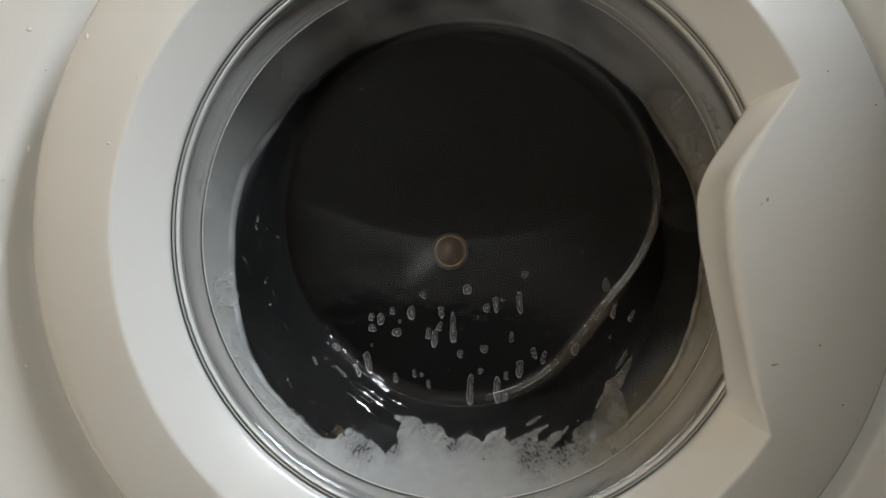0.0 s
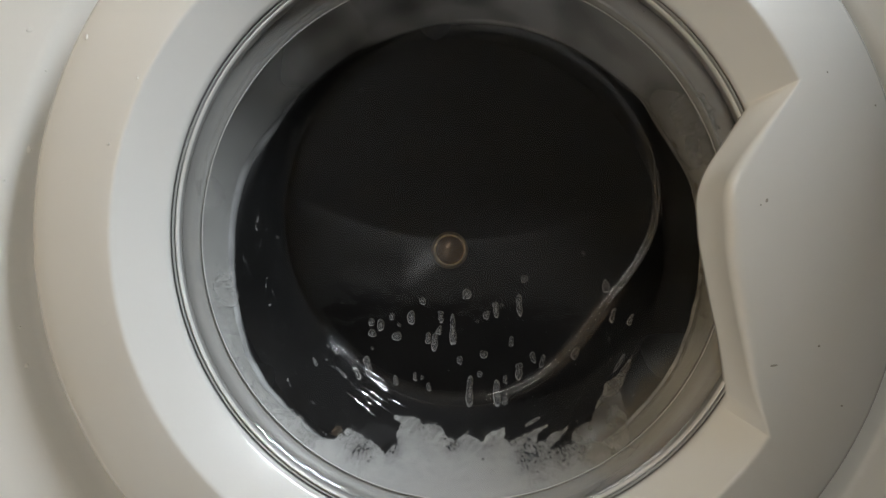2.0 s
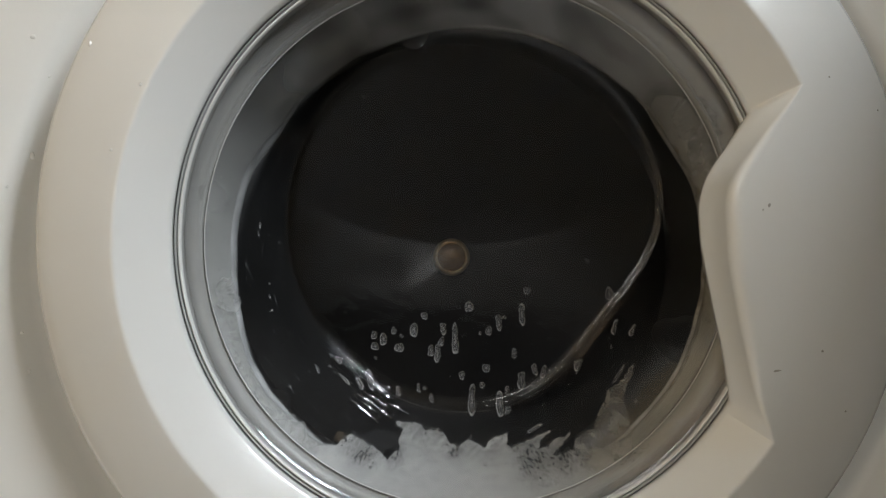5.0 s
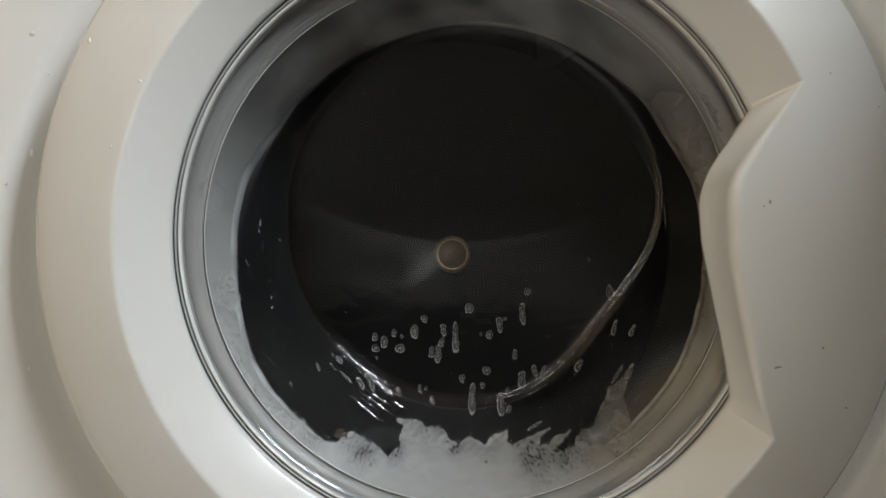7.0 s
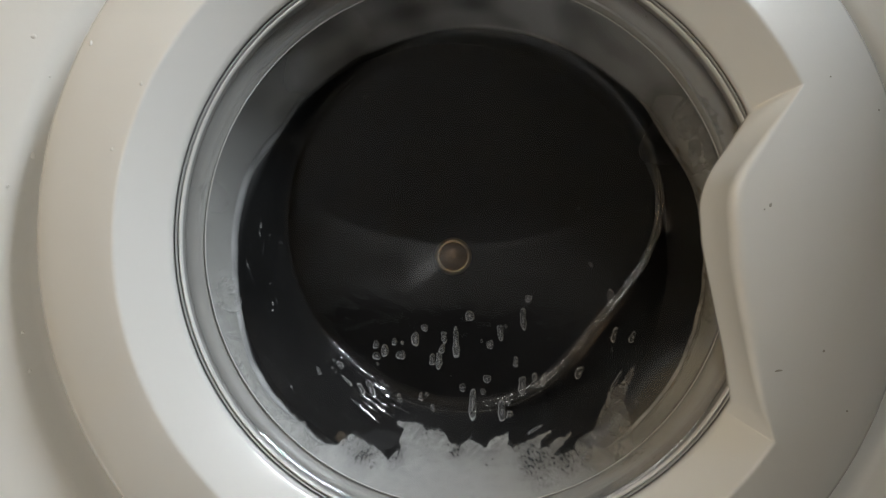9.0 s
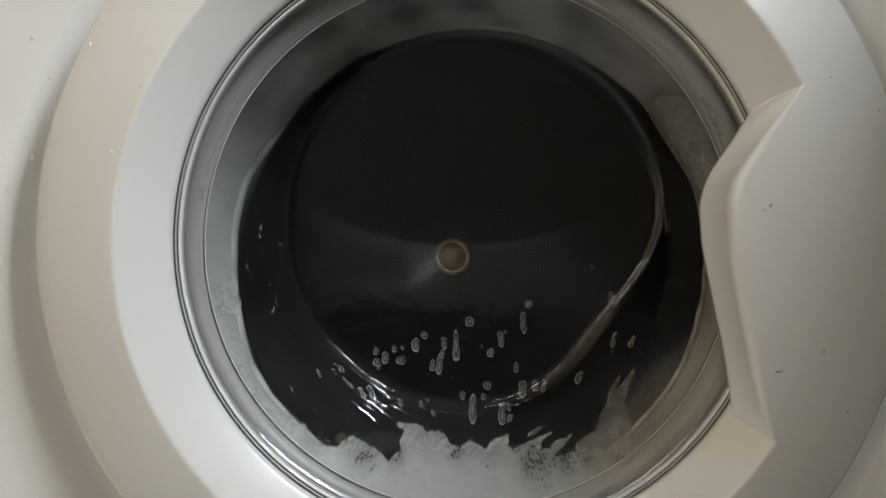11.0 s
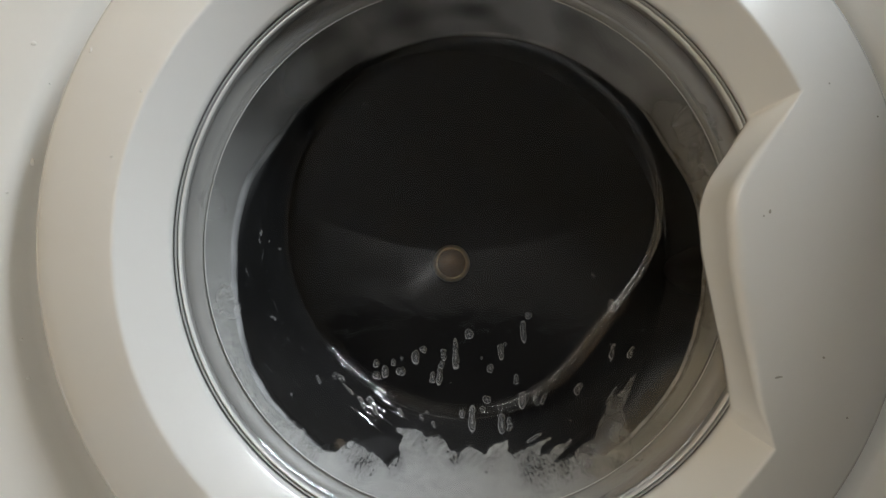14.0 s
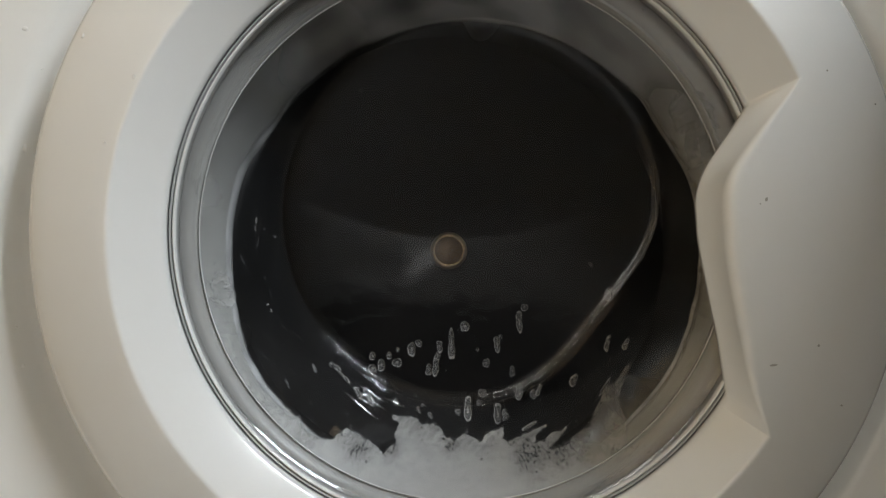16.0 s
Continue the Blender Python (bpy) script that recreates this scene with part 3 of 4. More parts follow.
def foam_bank():
    """Foam lying in the bottom fold between glass and rubber, ragged along its upper edge."""
    na, nr = 840, 92
    ang = np.radians(np.linspace(-166, -24, na))
    rad = np.linspace(0.1065, 0.1535, nr)
    xs, zs = np.outer(np.cos(ang), rad).ravel(), AXIS + np.outer(np.sin(ang), rad).ravel()
    film, off = [], []
    for j in range(na * nr):
        x, z, a, r = xs[j], zs[j], math.degrees(ang[j // nr]), rad[j % nr]
        left = ease((-118 - a) / 20)
        bend = noise.noise(Vector((x, z, 2)) * 150) + 0.6 * noise.noise(Vector((x, z, 5)) * 420)
        d = r - smooth_table(a + 1.1 * bend, FOAM_TOP) + ragged(x, z, 0.0015 + 0.0022 * left) + 0.0016 * left
        d = max(d, tongue_depth(x + 0.0009 * bend, z - 0.0006 * bend, TONGUES) + ragged(x, z, 0.0008))
        off.append(0.0048 + 0.0032 * ease((r - 0.115) / 0.025))
        if d <= 0:
            film.append(0.0)
            continue
        side = 0.22 + 0.78 * ease((a + 178) / 42) * ease((-38 - a) / 34)
        side *= 1 - 0.28 * left
        f = ease(d / (0.0011 + 0.004 * left)) * min(1.0, 0.70 + max(0.0, r - 0.112) / 0.055) * side * max(0.0, min(1.0, (0.1535 - 0.0062 * left - 0.004 * ease((a + 66) / 14) - r) / 0.008))
        thin = sum(math.exp(-((x - u) ** 2 + (z - v) ** 2) / w ** 2) for u, v, w in THIN)
        pores = max(0.0, noise.noise(Vector((x, z, 3)) * 700) + 0.6 * noise.noise(Vector((x, z, 5)) * 260) + 0.05)
        film.append(max(0.0, min(1.0, f * froth(x, z, d) * (1 - min(0.85, thin * (0.38 + 0.75 * pores))))))
    p, _ = over_bowl(xs, zs, off)
    bm = bmesh.new()
    sheet(bm, [[p[i * nr + k] for k in range(nr)] for i in range(na)], film)
    ob = part("foam_bank", bm, FOAM)
    set_film(ob, film)
    return tagged(ob, "white soap foam lying in the gasket's lower fold", "foam", kind="stuff")


foam_bank()
DROPS = []


def foam_drop(x0, z0, x1, z1, w, h, tilt):
    """A flat foam blob, w by h millimetres, that slides on the glass from (x0, z0) to (x1, z1) during the clip."""
    rnd = random.Random(int(x0 * 1e6) + int(z0 * 1e5))
    bm = bmesh.new()
    n, film, rings = 26, [], []
    ph = [rnd.uniform(0, 6.28) for _ in range(3)]
    waist = rnd.uniform(0.1, 0.5) if h > 1.6 * w else 0.0
    squeeze = rnd.uniform(-0.2, 0.15)
    for k, (s, up, f) in enumerate(((1.0, 0.0, 0.62), (0.90, 0.35, 0.66), (0.72, 0.75, 0.30), (0.46, 1.0, 0.34), (0.2, 1.0, 0.52))):
        row = []
        for i in range(n):
            u = 2 * math.pi * i / n
            q = s * (1 + 0.09 * math.sin(2 * u + ph[0]) + 0.06 * math.sin(3 * u + ph[1]) + 0.03 * math.sin(5 * u + ph[2]))
            zz = q * math.copysign(abs(math.sin(u)) ** 0.92, math.sin(u))
            xx = q * math.copysign(abs(math.cos(u)) ** 0.88, math.cos(u)) * (1 - waist * math.exp(-((zz - 0.15) / 0.25) ** 2)) * (1 + squeeze * zz)
            row.append((xx * w * 0.0005, up * min(0.0012, 0.00025 * w), zz * h * 0.0005))
            film.append(f)
        rings.append(row)
    loft(bm, rings)
    bm.verts.ensure_lookup_table()
    bm.faces.new([bm.verts[i] for i in range(len(bm.verts) - n, len(bm.verts))])
    bmesh.ops.rotate(bm, verts=bm.verts, cent=(0, 0, 0), matrix=Matrix.Rotation(radians(-tilt), 3, "Y"))
    ob = part("foam_drop", bm, DROPFOAM)
    set_film(ob, film)
    long = h > 1.7 * w
    small = w < 2.6
    tagged(ob, "long grey foam streak sliding down the wet glass" if long else "tiny grey foam speck on the wet glass" if small else "round grey foam blob sliding down the wet glass", "foam drop", "foam drops on the glass")
    rows = []
    for t in (0.0, 4.0, 8.0, 12.0, 16.0):
        k = t / 16.0
        p, nn = on_bowl(x0 + (x1 - x0) * k, z0 + (z1 - z0) * k, 0.0050)
        turn = Vector((0, 1, 0)).rotation_difference(nn).to_matrix().to_4x4()
        rows.append((t, Matrix.Translation(p) @ turn))
    DROPS.append((ob, rows))


foam_drop(-0.0583, 0.3700, -0.0563, 0.3453, 4, 5, 0)
foam_drop(-0.0578, 0.3631, -0.0559, 0.3382, 4.7, 5.4, 0)
foam_drop(-0.0525, 0.3686, -0.0506, 0.3395, 5, 7.2, 0)
foam_drop(-0.0451, 0.3740, -0.0457, 0.3456, 3.2, 5, -10)
foam_drop(-0.0404, 0.3673, -0.0404, 0.3493, 2.5, 2.5, 0)
foam_drop(-0.0422, 0.3604, -0.0407, 0.3412, 5.8, 6.1, 0)
foam_drop(-0.0330, 0.3729, -0.0315, 0.3496, 5.4, 8.6, -8)
foam_drop(-0.0254, 0.3841, -0.0269, 0.3532, 4.3, 4.7, 0)
foam_drop(-0.0139, 0.3731, -0.0138, 0.3511, 4.3, 7.9, 0)
foam_drop(-0.0150, 0.3639, -0.0151, 0.3453, 4, 5.8, -15)
foam_drop(-0.0221, 0.3593, -0.0207, 0.3365, 4.3, 7.6, 5)
foam_drop(-0.0181, 0.3566, -0.0163, 0.3384, 4.3, 12.2, 0)
foam_drop(-0.0063, 0.3628, -0.0062, 0.3524, 5, 18.7, 0)
foam_drop(0.0028, 0.3875, 0.0023, 0.3638, 5.4, 7.2, 0)
foam_drop(-0.0019, 0.3465, -0.0025, 0.3150, 4, 5.1, 0)
foam_drop(-0.0601, 0.3419, -0.0554, 0.3256, 5.1, 13.7, 15)
foam_drop(-0.0646, 0.3397, -0.0618, 0.3282, 4, 9.4, 20)
foam_drop(-0.0784, 0.3533, -0.0745, 0.3423, 4.7, 5.1, 0)
foam_drop(-0.0736, 0.3403, -0.0701, 0.3370, 2.8, 9.2, 45)
foam_drop(-0.0881, 0.3474, -0.0867, 0.3434, 2.8, 6, 20)
foam_drop(-0.0825, 0.3480, -0.0785, 0.3446, 2.1, 2.1, 0)
foam_drop(-0.0829, 0.3563, -0.0776, 0.3451, 2.2, 2.2, 0)
foam_drop(-0.0857, 0.3644, -0.0841, 0.3592, 1.4, 2.5, 0)
foam_drop(-0.0428, 0.3320, -0.0390, 0.3214, 3.6, 6.1, 10)
foam_drop(-0.0311, 0.3346, -0.0261, 0.3171, 2.9, 5.8, 0)
foam_drop(-0.0264, 0.3336, -0.0235, 0.3190, 2.5, 2.5, 0)
foam_drop(-0.0221, 0.3277, -0.0192, 0.3140, 2.9, 5.8, 15)
foam_drop(0.0044, 0.3241, 0.0036, 0.3167, 5.1, 21, 0)
foam_drop(-0.0579, 0.3523, -0.0545, 0.3377, 2.2, 2.2, 0)
foam_drop(-0.0770, 0.3808, -0.0751, 0.3671, 1.8, 1.4, 0)
foam_drop(0.0396, 0.3971, 0.0404, 0.3758, 4.4, 5.1, 0)
foam_drop(0.0362, 0.3789, 0.0370, 0.3665, 4.7, 13.4, 5)
foam_drop(0.0212, 0.3779, 0.0228, 0.3524, 4.7, 10.1, 0)
foam_drop(0.0150, 0.3755, 0.0158, 0.3406, 4, 6.1, 0)
foam_drop(0.0254, 0.3805, 0.0253, 0.3573, 2.5, 2.5, 0)
foam_drop(0.0093, 0.3698, 0.0103, 0.3491, 1.8, 2.5, 0)
foam_drop(0.0309, 0.3571, 0.0322, 0.3353, 3.3, 7.2, 0)
foam_drop(0.0134, 0.3496, 0.0133, 0.3224, 4.7, 5.8, 0)
foam_drop(0.0359, 0.3372, 0.0351, 0.3257, 5.5, 11.3, 0)
foam_drop(0.0109, 0.3359, 0.0106, 0.3189, 3.6, 3.6, 0)
foam_drop(0.0272, 0.3327, 0.0250, 0.3157, 2.9, 6.2, 0)
foam_drop(0.0214, 0.3244, 0.0209, 0.3151, 5.5, 16, 0)
foam_drop(0.0254, 0.3222, 0.0255, 0.3135, 4, 6.9, 0)
foam_drop(0.0451, 0.3468, 0.0424, 0.3255, 4, 6.9, 15)
foam_drop(0.0512, 0.3443, 0.0461, 0.3280, 3.6, 8, -15)
foam_drop(0.0689, 0.3517, 0.0656, 0.3348, 5.5, 8.1, -25)
foam_drop(0.0917, 0.3904, 0.0928, 0.3845, 5.2, 8.1, 10)
foam_drop(0.0921, 0.3761, 0.0863, 0.3568, 4.1, 10, -12)
foam_drop(0.1003, 0.3737, 0.0954, 0.3574, 4.1, 7.4, -25)
foam_drop(0.0912, 0.3483, 0.0812, 0.3329, 2.9, 12.3, -33)
foam_drop(0.0944, 0.3307, 0.0924, 0.3283, 2.1, 2.1, 0)
foam_drop(0.0664, 0.3259, 0.0672, 0.3237, 1.4, 1.8, 0)
foam_drop(-0.0651, 0.5153, -0.0641, 0.5141, 2.6, 2.6, 0)
foam_drop(-0.1217, 0.4310, -0.1212, 0.4299, 2.1, 3.9, -20)
foam_drop(-0.1170, 0.3938, -0.1115, 0.3774, 1.7, 2.8, 0)
foam_drop(0.0875, 0.3605, 0.0853, 0.3532, 1.8, 2.6, 0)
foam_drop(0.0767, 0.4119, 0.0830, 0.4031, 2.6, 4, 30)
foam_drop(0.0724, 0.4455, 0.0734, 0.4414, 1.8, 1.8, 0)
foam_drop(-0.1223, 0.4258, -0.1216, 0.4250, 1.8, 3.2, 30)
foam_drop(-0.1004, 0.3389, -0.0994, 0.3378, 1.7, 2, 0)
foam_drop(0.0395, 0.3121, 0.0378, 0.3097, 3.2, 10.7, -58)
foam_drop(0.1055, 0.3857, 0.1039, 0.3707, 1.5, 1.5, 0)


def foam_clump(x0, z0, w, h, tilt, dense, slide, taper, label, mat=None):
    """A patch of small bubbles draped on the glass, narrower at its top; creeps by slide metres during the clip."""
    bm = bmesh.new()
    film, rows = [], []
    org, _ = on_bowl(x0, z0, 0.005)
    ct, st = math.cos(radians(tilt)), math.sin(radians(tilt))
    nx, nz = 50, 70
    for i in range(nz):
        zz = -1.4 + 2.8 * i / (nz - 1)
        row = []
        for k in range(nx):
            xx = -1.4 + 2.8 * k / (nx - 1)
            lx, lz = xx * w * 0.5, zz * h * 0.5
            px, pz = x0 + lx * ct + lz * st, z0 - lx * st + lz * ct
            wide = max(0.12, 0.85 - taper * (0.9 * zz - 0.2 * zz * zz + 0.3))
            d = 1 - math.hypot(xx / wide, zz) + ragged(px, pz, 0.30 if w > 0.011 else 0.7)
            row.append((px, pz, 0.0048 + 0.0012 * ease(d)))
            f = dense * ease(d / 0.12) * (0.85 + 0.3 * noise.noise(Vector((px, pz, 2)) * 160) - 0.8 * max(0.0, noise.noise(Vector((px, pz, 7)) * 560) - 0.15))
            film.append(max(0.0, min(1.0, f)))
        rows += row
    g = np.array(rows)
    p, _ = over_bowl(g[:, 0], g[:, 1], g[:, 2])
    sheet(bm, [[Vector(p[i * nx + k]) - org for k in range(nx)] for i in range(nz)], film)
    ob = part("foam_clump", bm, mat or FOAM)
    set_film(ob, film)
    tagged(ob, label, "foam")
    DROPS.append((ob, [(0.0, Matrix.Translation(org)), (16.0, Matrix.Translation(org + Vector((-slide * 0.15, 0, -slide))))]))
    return ob


def foam_plume():
    """Tall flask-shaped plume of foam that stands out of the bank and creeps down."""
    nx, nz = 110, 140
    xs, zs = (g.ravel() for g in np.meshgrid(np.linspace(0.052, 0.102, nx), np.linspace(0.296, 0.354, nz)))
    film = []
    for x, z in zip(xs, zs):
        d = tongue_depth(x, z, PLUME) + ragged(x, z, 0.0007)
        low = ease((z - 0.2975) / 0.008)
        pores = max(0.0, noise.noise(Vector((x, z, 3)) * 800) + 0.6 * noise.noise(Vector((x, z, 5)) * 300))
        film.append(0.0 if d <= 0 else min(1.0, ease(d / 0.0006) * low * (0.40 + 0.10 * math.exp(-d / 0.0010) + 0.18 * noise.noise(Vector((x, z, 6)) * 130) - 0.16 * pores)))
    film = [max(0.0, f) for f in film]
    p, _ = over_bowl(xs, zs, 0.0050)
    org = Vector(p[nx * nz // 2])
    bm = bmesh.new()
    sheet(bm, [[Vector(p[i * nx + k]) - org for k in range(nx)] for i in range(nz)], film)
    ob = tagged(part("foam_plume", bm, FOAM), "tall plume of grey soap foam on the glass", "foam")
    set_film(ob, film)
    DROPS.append((ob, [(0.0, Matrix.Translation(org + Vector((0.0003, 0, 0.0022)))), (16.0, Matrix.Translation(org - Vector((0.0003, 0, 0.0022))))]))


foam_plume()
foam_clump(-0.0500, 0.3075, 0.0250, 0.0100, 8, 0.035, 0.0000, 0.05, "thin grey film of dirty water over the glass", FILM)
foam_clump(-0.1328, 0.3895, 0.0100, 0.0250, -14, 0.58, 0.0000, 0.20, "small cluster of foam bubbles on the glass")
foam_clump(-0.1395, 0.4441, 0.0130, 0.0170, 0, 0.22, 0.0000, 0.10, "faint patch of tiny bubbles on the glass")
foam_clump(-0.0727, 0.3112, 0.0070, 0.0050, 30, 0.22, 0.0000, 0.10, "small brownish tuft of wet lint in the foam", BROWNFILM)
foam_clump(0.1262, 0.4880, 0.0110, 0.0260, -28, 0.75, 0.0000, 0.10, "faint wet soap smear on the glass")
foam_clump(0.1346, 0.4700, 0.0060, 0.0300, -14, 0.60, 0.0000, 0.10, "faint wet soap smear on the glass")
foam_clump(0.1300, 0.4700, 0.0040, 0.0260, -12, 0.50, 0.0000, 0.10, "faint wet soap smear on the glass")
foam_clump(0.1320, 0.3854, 0.0060, 0.0260, 8, 0.22, 0.0000, 0.20, "pale soap streak on the glass")


def glow_film():
    """Painted light on the bowl's floor: a reflected crescent with a brighter upper edge and the drum's highlight as a
    denser smear.
    """
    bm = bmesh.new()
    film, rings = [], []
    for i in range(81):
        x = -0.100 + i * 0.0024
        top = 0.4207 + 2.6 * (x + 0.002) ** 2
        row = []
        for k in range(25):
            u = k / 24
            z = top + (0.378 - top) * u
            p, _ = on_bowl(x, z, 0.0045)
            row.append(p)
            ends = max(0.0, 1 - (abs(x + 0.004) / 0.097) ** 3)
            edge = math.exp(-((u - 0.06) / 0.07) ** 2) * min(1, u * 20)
            # smear paints the drum back's highlight beside the hub
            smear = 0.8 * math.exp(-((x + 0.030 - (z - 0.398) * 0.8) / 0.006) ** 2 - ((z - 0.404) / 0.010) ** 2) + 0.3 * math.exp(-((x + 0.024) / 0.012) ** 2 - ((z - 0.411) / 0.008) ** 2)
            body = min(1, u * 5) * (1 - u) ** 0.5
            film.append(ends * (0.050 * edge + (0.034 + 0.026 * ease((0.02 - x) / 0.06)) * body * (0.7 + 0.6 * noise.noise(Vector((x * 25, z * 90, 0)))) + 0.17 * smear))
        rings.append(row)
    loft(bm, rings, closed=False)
    ob = part("glow_film", bm, FILM)
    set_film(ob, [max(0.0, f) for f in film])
    tagged(ob, "faint grey sheet painting reflected light on the wet door glass", "soap film", kind="stuff")


glow_film()


def side_haze():
    """Painted haze round the wet bowl's side wall, with fine soap streaks that run along the turn of the drum."""
    bm = bmesh.new()
    film, rings = [], []
    for i in range(361):
        a = radians(i)
        row = []
        for k in range(31):
            u = k / 30
            r = 0.1180 + 0.0287 * u
            cx, cz = 0.007 * (1 - u), 0.0157 * (1 - u)
            x, z = cx + r * math.cos(a), AXIS + cz + r * math.sin(a)
            p, _ = on_bowl(x, z, 0.0044)
            row.append(p)
            f = 0.020 + 0.008 * noise.noise(Vector((math.cos(a) * 2.2, math.sin(a) * 2.2, u * 2))) + 0.015 * max(0, noise.noise(Vector((math.cos(a) * 9, math.sin(a) * 9, u * 14 + 3))))
            edge = 0.47 - 0.42 * math.sin(a)                     # where the rubber lip starts behind the glass
            # up paints the brightness of lit rubber behind the upper glass
            up = 2.0 * math.exp(-((i - 84) / 50) ** 2) if i < 260 else 0.0
            f += 0.55 * up * max(0.0, min(1.0, (u - edge) / 0.08)) * (0.9 + 0.7 * noise.noise(Vector((math.cos(a) * 5, math.sin(a) * 5, u * 3))))
            film.append(max(0.0, f * min(1, u * 4 + 0.75)))
        rings.append(row)
    loft(bm, rings, closed=False)
    ob = part("haze_veil", bm, FILM)
    set_film(ob, film)
    tagged(ob, "thin grey soap streaks and painted haze on the sloping door glass", "soap film", kind="stuff")


side_haze()


def edge_reflection():
    """Warm reflection painted along the rounded edge of the bowl's floor, brown on one side."""
    bm = bmesh.new()
    film, rings = [], []
    for i in range(161):
        a = radians(-150 + i * 1.0)
        row = []
        for k in range(9):
            u = k / 8
            r = 0.1145 + 0.0070 * u + edge_sag(math.degrees(a))
            x, z = 0.007 + r * math.cos(a), AXIS + 0.0157 + r * math.sin(a)
            p, _ = on_bowl(x, z, 0.0045)
            row.append(p)
            w = noise.noise(Vector((math.degrees(a) * 0.09, 4, 0)))
            lines = math.exp(-((u - 0.3) / 0.14) ** 2) + 0.8 * math.exp(-((u - 0.8) / 0.1) ** 2)
            d = math.degrees(a)
            amp = 0.05 + 0.30 * math.exp(-((d + 44) / 18) ** 2)
            amp *= min(1.0, (d + 128) / 20) if d > -128 else 0.0
            amp *= max(0.0, min(1.0, (-22 - d) / 8))
            film.append(max(0.0, amp * (0.12 + lines) * (0.8 + 0.7 * w)))
        rings.append(row)
    loft(bm, rings, closed=False)
    ob = part("brown_edge_line", bm, BROWNFILM, door, "brownish reflected light painted along the glass edge")
    set_film(ob, film)


edge_reflection()


def highlight_bead(r0, a0, a1, thick):
    """A thin clear bead added along the rounded edge of the glass to carry its highlight."""
    bm = bmesh.new()
    rings = []
    n = int((a1 - a0) / 1.0)
    for i in range(n + 1):
        a = radians(a0 + (a1 - a0) * i / n)
        r = r0 + float(edge_sag(math.degrees(a))) + 0.0003 * noise.noise(Vector((math.cos(a) * 3, math.sin(a) * 3, r0 * 90)))
        t = thick * (0.8 + 0.5 * noise.noise(Vector((math.cos(a) * 4, math.sin(a) * 7, r0 * 200)))) * min(1.0, i / 12, (n - i) / 12)
        x, z = 0.007 + r * math.cos(a), AXIS + 0.0157 + r * math.sin(a)
        p, nn = on_bowl(x, z, -0.0003)
        rad = Vector((math.cos(a), 0, math.sin(a)))
        side = (rad - nn * rad.dot(nn)).normalized()
        rings.append([p + (side * math.cos(k * math.pi / 5) - nn * math.sin(k * math.pi / 5)) * max(0.00002, t) for k in range(10)])
    loft(bm, rings)
    bmesh.ops.recalc_face_normals(bm, faces=bm.faces)
    part("highlight_bead", bm, GLASS, door, "thin clear bead added for the glass edge's highlight").visible_shadow = False


highlight_bead(0.1172, -62, 24, 0.0007)
highlight_bead(0.1204, -40, 22, 0.0010)
highlight_bead(0.1222, -132, -60, 0.0005)


def glint_facet(x0, z0, x1, z1, wide, tilt=(0.328, -0.795, 0.511)):
    """A flat clear facet added on the sloping glass, from (x0, z0) to (x1, z1), tilted up to mirror the window as a
    glint.
    """
    tilt = Vector(tilt).normalized()
    run = Vector((x1 - x0, -(tilt.x * (x1 - x0) + tilt.z * (z1 - z0)) / tilt.y, z1 - z0))
    across = tilt.cross(run).normalized()
    if across.y < 0:
        across.negate()
    mid, _ = on_bowl((x0 + x1) / 2, (z0 + z1) / 2, 0.0)
    bm = bmesh.new()
    rings, n = [], 28
    for i in range(n + 1):
        u = i / n
        w = wide * math.sin(math.pi * (0.05 + 0.90 * u)) ** 0.6 * (1 + 0.5 * noise.noise(Vector((u * 7, x0 * 900, 0))))
        c = mid + run * (u - 0.5) + across * (0.35 * wide * noise.noise(Vector((u * 4, z0 * 700, 3)))) - tilt * 0.0005 * (2 * u - 1) ** 2
        rings.append([c - across * w * 0.5, c - across * w * 0.17 + tilt * w * 0.02, c + across * w * 0.17 + tilt * w * 0.02, c + across * w * 0.5, c + across * w * 0.3 + Vector((0, 0.0012, 0)), c - across * w * 0.4 + Vector((0, 0.0012, 0))])
    loft(bm, rings)
    bmesh.ops.recalc_face_normals(bm, faces=bm.faces)
    part("glint_facet", bm, GLASS, door, "clear facet added to mirror the window as a glint", smooth=False).visible_shadow = False


glint_facet(-0.0620, 0.3358, -0.0445, 0.3230, 0.0026)
glint_facet(-0.0580, 0.3340, -0.0480, 0.3268, 0.0011)
glint_facet(-0.0620, 0.3292, -0.0470, 0.3192, 0.0011)
glint_facet(-0.0655, 0.3290, -0.0450, 0.3140, 0.0011)
glint_facet(-0.0640, 0.3250, -0.0540, 0.3180, 0.0008)
glint_facet(-0.0690, 0.3258, -0.0525, 0.3125, 0.0015)
glint_facet(-0.0480, 0.3226, -0.0350, 0.3155, 0.0010)
for ends in ((0.1252, 0.4700, 0.1208, 0.4270), (0.1211, 0.4285, 0.1110, 0.4040), (0.1270, 0.4650, 0.1235, 0.4260), (0.1125, 0.4075, 0.1030, 0.3930)):
    glint_facet(*ends, 0.0008, (0.096, -0.906, 0.412))


